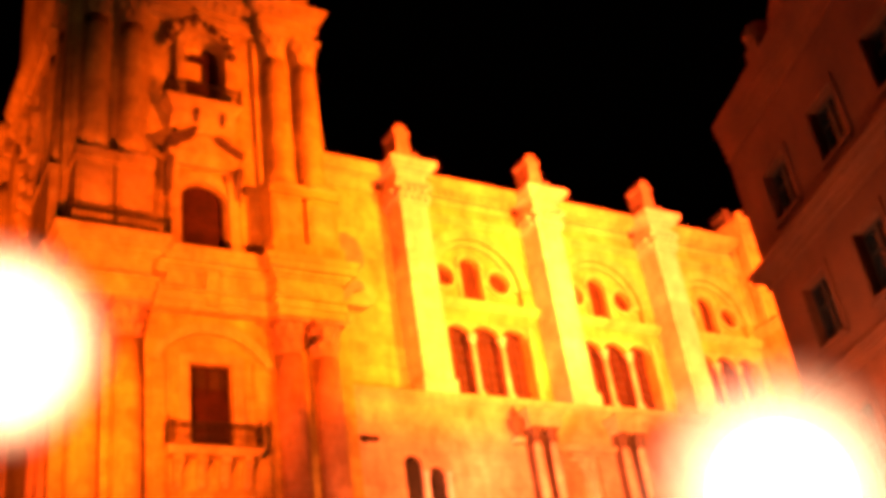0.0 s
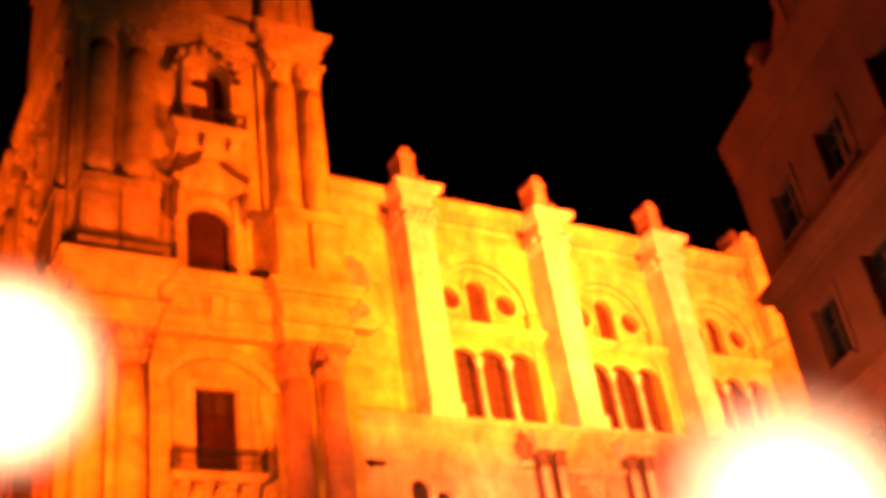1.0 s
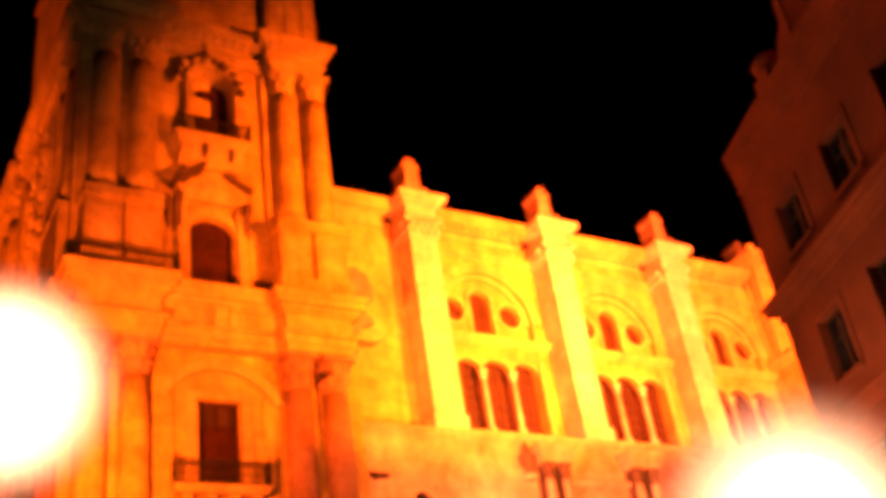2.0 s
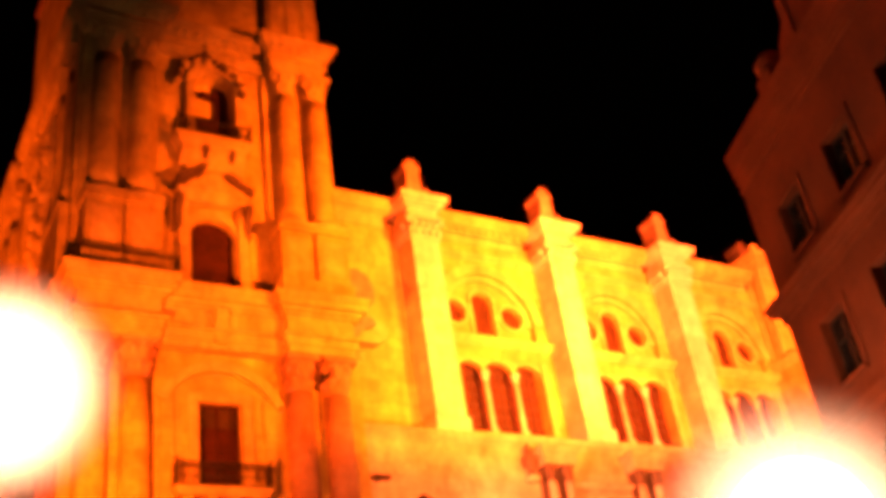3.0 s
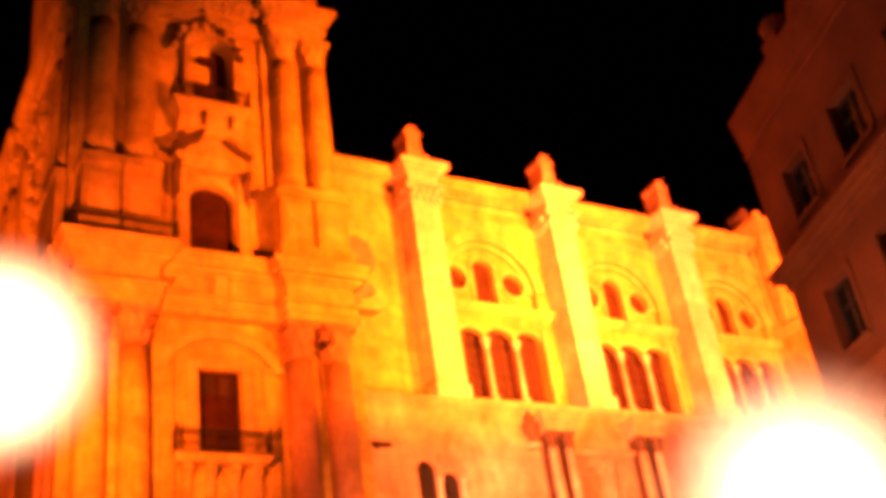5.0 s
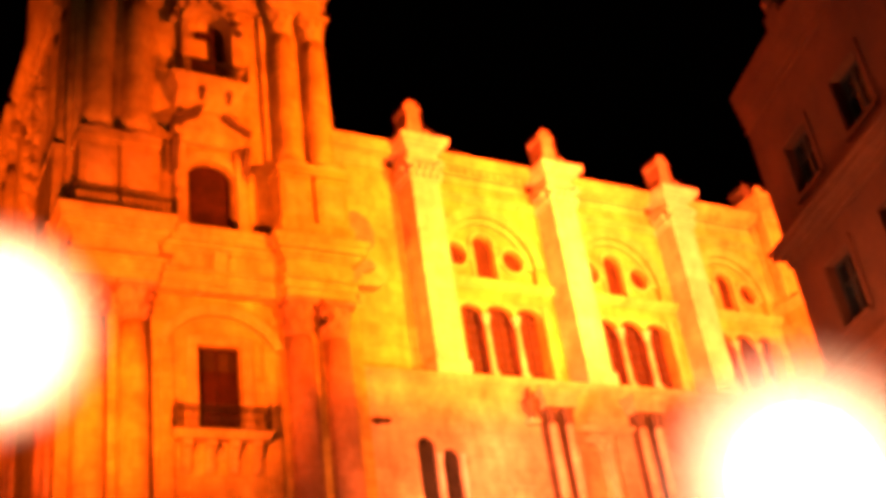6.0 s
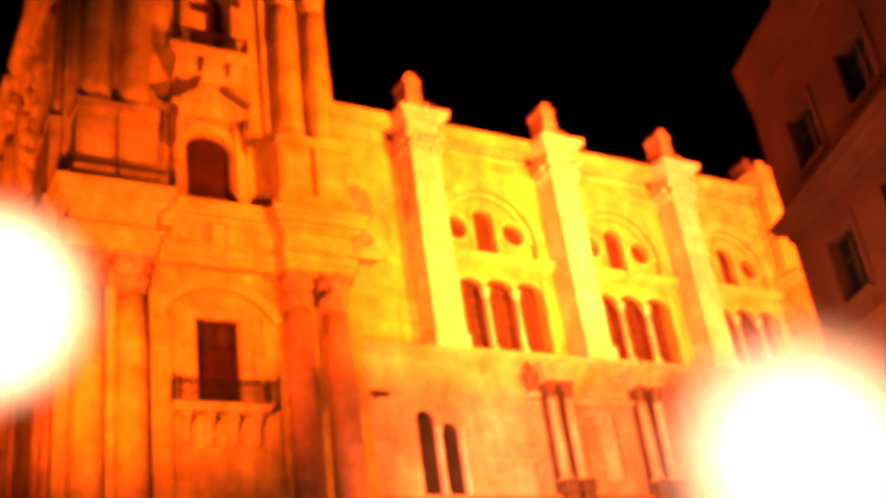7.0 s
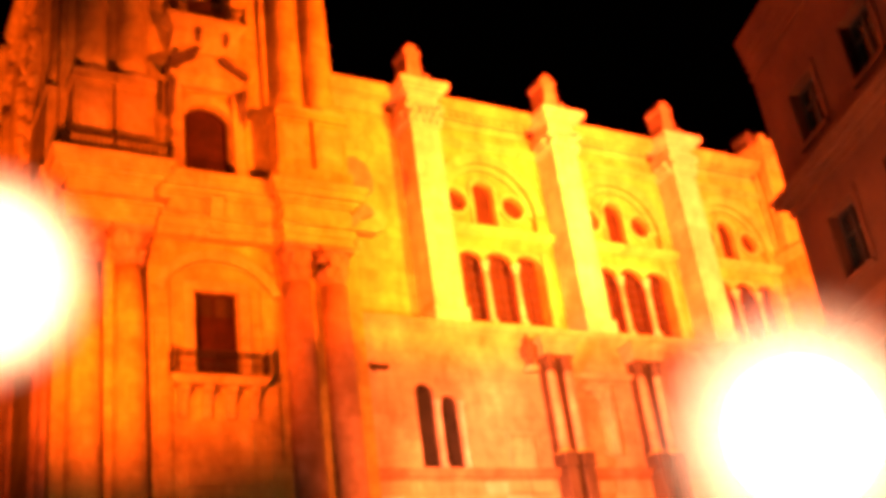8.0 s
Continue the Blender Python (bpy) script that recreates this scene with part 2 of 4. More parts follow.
def capital_bm(r, h, seed):
    """A Corinthian capital: bell, two rows of leaves, corner volutes and an abacus."""
    rnd = random.Random(seed)
    bm = bmesh.new()
    seg, rings = 40, []
    wob = [0.05 * rnd.random() for _ in range(16)]
    for i in range(15):
        u = i / 14 * 0.87
        row = 0 if u < 0.4 else 1
        v = max(0.0, (u - 0.08 - 0.32 * row) / 0.34)
        ring = []
        for k in range(seg):
            a = 2 * math.pi * k / seg
            leaf = math.cos(4 * a + math.pi * 0.5 * row) ** 2
            corner = max(0.0, -math.cos(4 * a)) ** 3 * max(0.0, u - 0.62) * 1.4
            q = r * (1.0 + 0.1 * u + (0.34 + wob[int(a * 2.5) % 16]) * leaf * min(v, 1.0) ** 1.6 * (1.0 if u < 0.76 else 0.5) + corner)
            ring.append(bm.verts.new((q * math.cos(a), q * math.sin(a), u * h)))
        rings.append(ring)
    for u, g in ((0.87, 1.36), (0.92, 1.3), (1.0, 1.4)):
        ring = []
        for k in range(seg):
            a = 2 * math.pi * k / seg
            m = 1.0 / max(abs(math.cos(a)), abs(math.sin(a)))
            ring.append(bm.verts.new((r * g * m * math.cos(a), r * g * m * math.sin(a), u * h)))
        rings.append(ring)
    for lo, hi in zip(rings, rings[1:]):
        for k in range(seg):
            bm.faces.new((lo[k], lo[(k + 1) % seg], hi[(k + 1) % seg], hi[k]))
    bm.faces.new(rings[0][::-1])
    bm.faces.new(rings[-1])
    return bm


def column_set(name, r, z0, z1, cap_h, shaft_mat):
    """Meshes of a column: base, shaft, capital."""
    b = bmesh.new()
    box(b, -r * 1.38, r * 1.38, -r * 1.38, r * 1.38, z0, z0 + r * 0.3, 0.02)
    lathe(b, [(r * 1.32, 0), (r * 1.36, r * 0.12), (r * 1.30, r * 0.25), (r * 1.12, r * 0.32), (r * 1.2, r * 0.45), (r * 1.03, r * 0.56)], cz=z0 + r * 0.3)
    s = bmesh.new()
    zb, zt = z0 + r * 0.8, z1 - cap_h
    lathe(s, [(r * (1.0 - 0.14 * (k / 8) ** 1.8), zb + (zt - zb) * k / 8) for k in range(9)], seg=28)
    c = capital_bm(r * 0.86, cap_h, 3)
    bmesh.ops.translate(c, verts=c.verts, vec=(0, 0, zt))
    return mesh_of("base", b, CARVED, True), mesh_of("shaft", s, shaft_mat, True), mesh_of("capital", c, CARVED if shaft_mat == STONE else RED_STONE)


def railing_part(parent, x0, x1, yf, yb, z0, h, step=0.14):
    """A wrought-iron balcony rail on three sides: rails, corner posts, balusters."""
    bm = bmesh.new()
    for z in (z0 + 0.06, z0 + h * 0.8, z0 + h - 0.03):
        box(bm, x0, x1, yf - 0.025, yf + 0.025, z - 0.025, z + 0.025)
        for x in (x0, x1):
            box(bm, x - 0.025, x + 0.025, yf, yb, z - 0.025, z + 0.025)
    rail = part("railing", bm, IRON, parent, "black wrought-iron railing")
    me = mesh_of("baluster", lathe(bmesh.new(), [(0.018, 0), (0.018, h * 0.3), (0.04, h * 0.42), (0.018, h * 0.54), (0.018, h - 0.05)], seg=6), IRON)
    n = int((x1 - x0) / step)
    for k in range(n + 1):
        put("baluster", me, rail, (x0 + (x1 - x0) * k / n, yf, z0))
    for x in (x0, x1):
        put("post", mesh_of("post", lathe(bmesh.new(), [(0.05, 0), (0.05, h), (0.03, h + 0.03), (0.075, h + 0.1), (0.05, h + 0.17), (0.01, h + 0.2)], seg=8), IRON), rail, (x, yf, z0))
        for k in range(1, int((yb - yf) / step)):
            put("baluster", me, rail, (x, yf + k * step, z0))
    return rail


# ---- ground ----
bm = boxes((-900, 900, -900, 900, -0.4, 0.0))
tagged(part("ground", bm, ASPHALT, None), "dark worn asphalt square before the cathedral", "ground", kind="structure")
bm = boxes((-20, 75, -7.0, -4.8, 0.0, 0.15), (22.3 - 2.5, 22.3, -60, -24, 0.0, 0.15), bevel=0.02)
tagged(part("pavement", bm, PAVING, None), "grey granite pavement with a raised kerb", "pavement", kind="structure")

# ---- cathedral tower ----
tower = thing("cathedral_tower", (14.2, 4.0, 0), "baroque limestone cathedral tower with paired columns, floodlit orange", "tower")
TX0, TX1, TY = 7.8, 20.9, -2.0
AX = 14.25
# lower storey wall with the balcony window, upper storey wall with the arched door and the niche
holes_low = [rect_outline(13.45, 15.42, 15.98, 20.1)]
holes_up = [arch_outline(13.24, 15.36, 24.7, 29.42, 0.85), arch_outline(13.45, 15.55, 34.2, 38.5, 1.05)]
part("wall", pierced(bmesh.new(), rect_outline(TX0, 21.35, 0, 23.0), holes_low, TY, TY + 1.3), STONE, tower)
part("wall", pierced(bmesh.new(), rect_outline(TX0, TX1, 23.0, 52.0), holes_up, TY, TY + 1.3), STONE, tower)
for row in ((TX0, TX0 + 1.3, TY + 1.3, 11.0, 0, 52), (TX1 - 1.3, TX1, TY + 1.3, 11.0, 0, 52), (TX0 + 1.3, TX1 - 1.3, 9.7, 11.0, 0, 52)):
    part("wall", boxes(row), STONE, tower)
part("roof", boxes((TX0 - 0.2, TX1 + 0.2, TY - 0.2, 11.2, 52.0, 52.4)), SLATE, tower)
# backs of the openings
part("niche_back", boxes((13.3, 15.7, TY + 0.75, TY + 1.0, 34.0, 38.8)), STONE, tower)

base_me, shaft_me, cap_me = column_set("lower", 0.71, 1.2, 22.3, 1.7, RED_STONE)
plain_shaft = shaft_me.copy()
plain_shaft.materials[0] = STONE
base2_me, shaft2_me, cap2_me = column_set("upper", 0.67, 29.2, 39.2, 1.6, STONE)
CY = -2.45
COLS = (8.95, 10.7, 18.05, 19.9)
UPPER_COLS = (9.0, 10.75, 18.22, 19.98)
for x, xu in zip(COLS, UPPER_COLS):
    put("column_plinth", mesh_of("plinth", boxes((-1.1, 1.1, -1.1, 0.75, 0, 1.2), bevel=0.05), STONE), tower, (x, CY, 0))
    for b, s, c, cx, cy in ((base_me, plain_shaft if x < 15 else shaft_me, cap_me, x, -2.22), (base2_me, shaft2_me, cap2_me, xu, CY)):
        col = put("column", s, tower, (cx, cy, 0))
        put("base", b, col, (cx, cy, 0))
        put("capital", c, col, (cx, cy, 0), "carved leafy capital")
# columns on the west side
WEST = (-0.7, 1.2, 7.4, 9.3)
for y in WEST:
    for b, s, c in ((base_me, shaft_me, cap_me), (base2_me, shaft2_me, cap2_me)):
        col = put("column", s, tower, (8.2, y, 0))
        put("base", b, col, (8.2, y, 0))
        put("capital", c, col, (8.2, y, 0))

# pilaster strips behind the columns
for x in COLS:
    part("pilaster", boxes((x - 0.62, x + 0.62, TY - 0.1, TY, 1.2, 22.3), bevel=0.02), STONE, tower)


for x0, x1 in ((8.0, 11.72), (17.14, 20.8)):
    part("pilaster", boxes((x0, x1, TY - 0.26, TY, 29.2, 39.2), bevel=0.02), STONE, tower)

ENT = [(0.0, 0.35), (0.10, 0.40), (0.30, 0.16), (0.0, 0.93), (0.16, 0.14), (0.32, 0.2), (0.56, 0.36), (0.66, 0.16), (0.72, 0.12)]
ENT_UP = [(0.0, 0.22), (0.08, 0.22), (0.24, 0.1), (0.0, 0.5), (0.14, 0.1), (0.3, 0.14), (0.52, 0.2), (0.66, 0.14), (0.72, 0.12)]
for z0, steps in ((22.3, ENT), (39.2, ENT_UP)):
    part("entablature", moulded(bmesh.new(), 11.0, 17.6, -2.62 if z0 < 30 else -2.4, TY + 0.02, z0, steps, 0.1), CARVED, tower)
    part("entablature", moulded(bmesh.new(), 7.95, 11.5, -3.2, TY, z0, steps, 0.1), CARVED, tower)
    part("entablature", moulded(bmesh.new(), 17.3, 20.3 if z0 > 30 else 20.65, -3.2, TY, z0, steps, 0.1), CARVED, tower)
    part("entablature", moulded(bmesh.new(), 7.55, TX0 + 0.1, -1.5, 11.0, z0 + 0.01, [(o * 0.6, h) for o, h in steps]), CARVED, tower)
MODILLION = mesh_of("modillion", prism(bmesh.new(), [(0.02, 0.0), (0.02, 0.3), (-0.42, 0.3), (-0.4, 0.18), (-0.2, 0.1), (-0.1, 0.0)], "x", -0.13, 0.13), CARVED)
for z0, x_end in ((24.35, 20.4), (40.22, 20.1)):
    for x0, x1, yf in ((8.15, 11.3, -3.3), (17.5, x_end, -3.3), (12.0, 16.8, -2.5)):
        n = int((x1 - x0) / 0.52)
        for i in range(n + 1):
            put("modillion", MODILLION, tower, (x0 + (x1 - x0) * i / n, yf, z0))
part("keystone", prism(bmesh.new(), [(-2.6, 22.5), (-2.86, 22.5), (-2.82, 22.9), (-2.9, 23.3), (-3.1, 23.75), (-3.12, 24.1), (-2.6, 24.1)], "x", 14.0, 14.55), CARVED, tower)
# pedestals of the upper columns
for x in COLS:
    bm = boxes((x - 0.96, x + 0.96, -3.42, TY, 25.2, 26.1), (x - 0.82, x + 0.82, -3.28, TY, 26.1, 28.8), (x - 0.94, x + 0.94, -3.4, TY, 28.8, 29.2), bevel=0.04)
    ped = part("pedestal", bm, STONE, tower)
    part("panel", boxes((x - 0.55, x + 0.55, -3.33, -3.27, 26.5, 28.4), bevel=0.02), CARVED, ped)
for y in WEST:
    part("pedestal", boxes((7.35, TX0, y - 0.92, y + 0.92, 25.2, 29.2), bevel=0.04), STONE, tower)
# attic over the upper cornice
for x0, x1, yf in ((7.9, 11.2, -2.9), (17.4, 20.4, -2.9), (11.2, 17.4, -2.3)):
    part("attic_pedestal", boxes((x0, x1, yf, TY, 40.85, 47.5), bevel=0.05), STONE, tower)
for x in (17.9, 18.9, 19.9, 8.5, 9.5, 10.6):
    part("attic_panel", boxes((x - 0.32, x + 0.32, -2.98, -2.89, 41.5, 46.5), bevel=0.03), CARVED, tower)

# balcony window of the lower storey
win = part("window", boxes((13.45, 13.57, -1.55, -1.40, 15.98, 20.1), (15.30, 15.42, -1.55, -1.40, 15.98, 20.1), (13.57, 15.30, -1.55, -1.40, 19.98, 20.1), (14.38, 14.49, -1.56, -1.40, 15.98, 19.98)), WOOD, tower, "tall dark wooden balcony window")
for x0, x1 in ((13.57, 14.38), (14.49, 15.30)):
    part("shutter", boxes((x0, x1, -1.50, -1.44, 15.98, 18.95), bevel=0.01), WOOD, win)
    part("pane", boxes((x0, x1, -1.48, -1.46, 19.05, 19.98)), LEAD_GLASS, win)
    part("glazing_bar", boxes((x0, x1, -1.52, -1.43, 18.95, 19.05)), WOOD, win)
    for k in range(3):
        part("shutter_panel", boxes((x0 + 0.1, x1 - 0.1, -1.53, -1.50, 16.2 + k * 0.86, 16.92 + k * 0.86), bevel=0.012), WOOD, win)
bal = part("balcony", moulded(bmesh.new(), 12.35, 16.2, -2.7, TY, 15.66, [(0.0, 0.12), (0.08, 0.1), (0.16, 0.1)]), CARVED, tower, "narrow stone balcony with an iron railing")
railing_part(bal, 12.25, 16.28, -2.8, TY, 15.98, 1.05)
for x in (12.8, 13.8, 14.8, 15.8):
    part("bracket", prism(bmesh.new(), [(-2.0, 15.66), (-2.55, 15.66), (-2.55, 15.42), (-2.36, 15.3), (-2.2, 14.95), (-2.24, 14.6), (-2.14, 14.4), (-2.0, 14.35)], "x", x - 0.19, x + 0.19), CARVED, bal)
# eared frame and curved hood above the balcony window
part("window_surround", boxes((12.95, 13.42, -2.16, TY, 16.2, 20.4), (15.39, 15.86, -2.16, TY, 16.2, 20.4), (13.42, 15.39, -2.14, TY, 20.0, 20.45), bevel=0.03), CARVED, tower)
part("arched_hood", ring(bmesh.new(), arc_points(AX + 0.2, 19.2, 3.0, 18, 162, 20, 0.88), arc_points(AX + 0.2, 19.2, 2.55, 18, 162, 20, 0.86), -2.3, TY + 0.02), CARVED, tower)
part("pilaster", boxes((11.75, 12.35, -2.18, TY, 1.2, 20.2), (16.35, 16.95, -2.18, TY, 1.2, 20.2), bevel=0.03), STONE, tower)
part("apron_panel", boxes((12.9, 15.8, -2.1, TY, 11.6, 14.3), (12.9, 15.8, -2.1, TY, 7.5, 11.0), bevel=0.05), STONE, tower)

# low iron railing on the ledge of the lower cornice
ledge = part("cornice_ledge", boxes((7.6, 12.2, -3.86, -3.3, 25.12, 25.2), bevel=0.02), CARVED, tower)
railing_part(ledge, 7.7, 12.1, -3.8, -3.0, 25.2, 0.75, 0.2)
# arched doorway of the upper storey with its frame and broken pediment
door = part("door", prism(bmesh.new(), arch_outline(13.2, 15.4, 24.7, 29.5, 0.9), "y", -1.72, -1.6), WOOD, tower, "dark closed wooden door in a stone arch")
for x in (12.6, 15.48):
    part("door_jamb", boxes((x, x + 0.5, -2.3, TY, 25.2, 30.2), bevel=0.05), CARVED, tower)
part("door_arch", ring(bmesh.new(), arc_points(14.3, 28.57, 1.42, 0, 180, 16), arc_points(14.3, 28.57, 1.1, 0, 180, 16, 0.82), -2.14, TY + 0.02), CARVED, tower)
part("door_lintel", moulded(bmesh.new(), 12.7, 15.9, -2.35, TY, 30.2, [(0.0, 0.4), (0.08, 0.12), (0.18, 0.14)]), CARVED, tower)
part("tympanum", prism(bmesh.new(), [(12.8, 30.86), (15.85, 30.86), (15.2, 31.5), (14.32, 31.9), (13.4, 31.5)], "y", -2.56, TY), CARVED, tower)
for sgn in (-1, 1):
    out = [(AX + sgn * 1.95, 30.86), (AX + sgn * 1.95, 31.12), (AX + sgn * 1.3, 31.42), (AX + sgn * 0.75, 31.85), (AX + sgn * 0.5, 31.78), (AX + sgn * 0.62, 31.5), (AX + sgn * 1.2, 31.12), (AX + sgn * 1.7, 30.86)]
    part("pediment", prism(bmesh.new(), out, "y", -3.25 if sgn < 0 else -2.8, TY), DARK_STONE, tower, "dark half of a broken curved pediment")
    part("console", prism(bmesh.new(), [(-2.0, 30.2), (-2.75, 30.2), (-2.7, 29.9), (-2.5, 29.5), (-2.36, 28.6), (-2.0, 28.4)], "x", AX + sgn * 1.72 - 0.16, AX + sgn * 1.72 + 0.16), DARK_STONE, tower)

# upper balcony and niche with carved surround
bal2 = part("balcony", moulded(bmesh.new(), 12.5, 15.95, -2.85, TY, 33.2, [(0.0, 0.2), (0.12, 0.16), (0.26, 0.16)]), CARVED, tower, "small stone balcony under the niche")
railing_part(bal2, 12.35, 16.1, -3.0, TY, 33.72, 1.0)
part("apron", prism(bmesh.new(), [(-2.0, 33.2), (-2.85, 33.2), (-2.8, 32.9), (-2.55, 32.5), (-2.3, 32.2), (-2.0, 32.1)], "x", 12.62, 15.85), CARVED, bal2)
# two shadow marks on the apron are put into these brackets' dark stone
for x in (13.8, 15.15):
    part("bracket", prism(bmesh.new(), [(-2.5, 33.15), (-3.0, 33.15), (-2.96, 32.8), (-2.5, 32.5)], "x", x - 0.12, x + 0.12), DARK_STONE, bal2)
for x in (13.0, 15.58):
    part("niche_jamb", boxes((x, x + 0.42, -2.4, TY, 33.75, 37.6), bevel=0.04), CARVED, tower)
part("niche_arch", ring(bmesh.new(), arc_points(14.5, 37.45, 1.5, 0, 180, 16), arc_points(14.5, 37.45, 1.07, 0, 180, 16), -2.45, TY + 0.02), CARVED, tower)
# dark L panel and knob, added to stand in for shade inside the niche
niche_shade = part("niche_shade_panel", boxes((13.66, 15.5, -1.46, -1.38, 34.2, 36.1), (14.78, 15.5, -1.455, -1.385, 36.1, 38.2), bevel=0.01), WOOD, tower, "dark L-shaped panel added for the shade in the niche")
part("bracket", prism(bmesh.new(), [(14.8, 37.25), (14.8, 37.55), (14.4, 37.72), (14.05, 37.68), (13.9, 37.5), (14.05, 37.32), (14.4, 37.3)], "y", -1.6, -1.4), WOOD, niche_shade)
rnd = random.Random(5)
for k in range(26):
    a = math.pi * k / 25
    r = 1.58 + 0.2 * rnd.random()
    q = 0.17 + 0.13 * rnd.random()
    part("carved_leaf", lathe(bmesh.new(), [(q * 0.5, -q), (q, -q * 0.3), (q * 0.9, q * 0.4), (q * 0.3, q)], 14.2 + r * math.cos(a), -2.45, 37.35 + r * math.sin(a), 7), (DARK_STONE, CARVED, DARK_STONE)[k % 3], tower)
part("crest_finial", lathe(bmesh.new(), [(0.25, 0), (0.4, 0.3), (0.2, 0.6), (0.32, 0.8), (0.05, 1.3)], 14.0, -2.35, 38.95, 8), DARK_STONE, tower)

# ---- west front beyond the tower corner ----
west = thing("west_front", (8.0, 30.0, 0), "carved limestone west front with columns beside the tower", "facade")
part("wall", boxes((7.9, 9.5, 11.0, 46.0, 0, 41.0)), STONE, west)
part("entablature", moulded(bmesh.new(), 7.5, 9.5, 12.4, 46.0, 22.3, [(o * 0.6, h) for o, h in ENT]), CARVED, west)
part("entablature", moulded(bmesh.new(), 7.5, 9.5, 12.4, 46.0, 39.2, [(o * 0.6, h) for o, h in ENT_UP]), CARVED, west)
part("attic", boxes((7.8, 9.5, 12.6, 20.0, 40.85, 43.6), bevel=0.1), STONE, west)
for y in (13.6, 15.6, 22.0, 24.0):
    part("pedestal", boxes((7.3, 7.9, y - 0.92, y + 0.92, 25.2, 29.2), bevel=0.04), STONE, west)
    for b, sh, c in ((base_me, shaft_me, cap_me), (base2_me, shaft2_me, cap2_me)):
        col = put("column", sh, west, (8.1, y, 0))
        put("base", b, col, (8.1, y, 0))
        put("capital", c, col, (8.1, y, 0))
rnd = random.Random(11)
for y, z0, z1 in ((3.0, 29.6, 37.5), (5.4, 29.6, 37.5), (3.0, 25.3, 28.6)):
    bm = boxes((7.5, 7.8, y - 0.35, y + 0.35, z0, z1), bevel=0.05)
    z = z0 + 0.5
    while z < z1 - 0.6:
        q = 0.26 + 0.2 * rnd.random()
        h = q * (1.5 + 1.1 * rnd.random())
        lathe(bm, [(q * 0.25, -h), (q * 0.8, -h * 0.5), (q, 0.0), (q * 0.55, h * 0.4), (q * 0.7, h * 0.6), (q * 0.15, h)], 7.52, y + 0.34 * (rnd.random() - 0.5), z, 10)
        z += h * 1.25
    part("carved_strip", bm, CARVED, tower)

# ---- nave ----
nave = thing("cathedral_nave", (40.0, 5.0, 0), "long limestone cathedral nave with buttress piers and triple windows", "nave")
BAY = 9.26
LIGHTS = ((28.4, 29.92), (30.12, 31.88), (32.08, 33.8))
PIER0 = 25.6
holes = []
REC = 0.45


def inset(s):
    """Place of what sits on the recessed tympanum of the bay at s."""
    return (s + 0.15 * (31.0 + s) / 42.0, 0, 0.09)


lunette = [(28.02, 26.05), (33.98, 26.05)] + arc_points(31.0, 27.3, 2.98, 0, 180, 24)
for k in range(3):
    s = k * BAY
    holes.append(rect_outline(s + 28.4, s + 33.8, 20.55, 24.85))
    holes.append([(s + x, z) for x, z in lunette])
part("upper_wall", pierced(bmesh.new(), rect_outline(19.6, 56.0, 19.75, 32.5), holes, 0.0, 1.2), STONE, nave)
for k in range(0, 3):
    s = k * BAY
    eyes = [arch_outline(30.06, 31.46, 26.42, 29.15, 0.66, 8)] + [round_outline(x, 27.75, 0.71) for x in (28.85, 32.66)]
    part("tympanum", pierced(bmesh.new(), rect_outline(27.9, 34.1, 25.95, 30.4), eyes, REC, REC + 0.4), STONE, nave, at=inset(s))
LOW = -1.4
low_holes = []
for s in (0.0, 2 * BAY):
    low_holes += [arch_outline(s + 23.95, s + 24.96, 12.5, 16.6, 0.5, 8), arch_outline(s + 25.22, s + 26.24, 12.5, 16.05, 0.48, 8)]
low_holes += [arch_outline(33.35, 35.25, 13.4, 16.5, 0.85)]
part("lower_wall", pierced(bmesh.new(), rect_outline(21.35, 56.0, 0, 19.3), low_holes, LOW, LOW + 1.4), LOW_STONE, nave)
part("ledge", moulded(bmesh.new(), 20.9, 56.0, LOW - 0.02, 0.1, 19.1, [(0.02, 0.2), (0.14, 0.14), (0.3, 0.2), (0.36, 0.1)]), LOW_STONE, nave)
part("string_course", moulded(bmesh.new(), 21.35, 56.0, LOW - 0.02, LOW + 0.1, 11.95, [(0.05, 0.15), (0.28, 0.2), (0.4, 0.15)], 0.1), RED_STONE, nave)
for s in (0.0, 2 * BAY):
    part("pane", boxes((s + 23.7, s + 26.5, LOW + 0.22, LOW + 0.3, 12.3, 16.9)), DARK_GLASS, nave, "dark window glass")
part("nave_body", boxes((19.6, 56.0, 1.5, 26.0, 0, 32.3)), STONE, nave)
part("roof", boxes((19.6, 56.0, 0.6, 26.0, 33.6, 34.0)), SLATE, nave)
CORN = [(0.0, 0.25), (0.1, 0.15), (0.02, 0.3), (0.2, 0.15), (0.55, 0.2), (0.82, 0.2), (0.88, 0.12)]
for k in range(-1, 3):
    x0 = max(20.0, PIER0 + k * BAY + 1.75)
    part("cornice", moulded(bmesh.new(), x0 + 0.8, PIER0 + (k + 1) * BAY - 0.8, -0.12, 1.0, 32.2, CORN), CARVED, nave)
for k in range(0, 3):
    part("frieze_strip", boxes((PIER0 + k * BAY + 1.8, PIER0 + (k + 1) * BAY - 0.1, -0.19, 0.02, 32.62, 32.88)), DARK_STONE, nave, "dark strip under the cornice")
DENTIL = mesh_of("dentil", boxes((-0.12, 0.12, -0.3, 0.05, 0, 0.22), bevel=0.02), CARVED)
for k in range(0, 3):
    x0, x1 = PIER0 + k * BAY + 2.5, PIER0 + (k + 1) * BAY - 0.7
    for i in range(13):
        put("dentil", DENTIL, nave, (x0 + (x1 - x0) * i / 12, -0.2, 32.84))
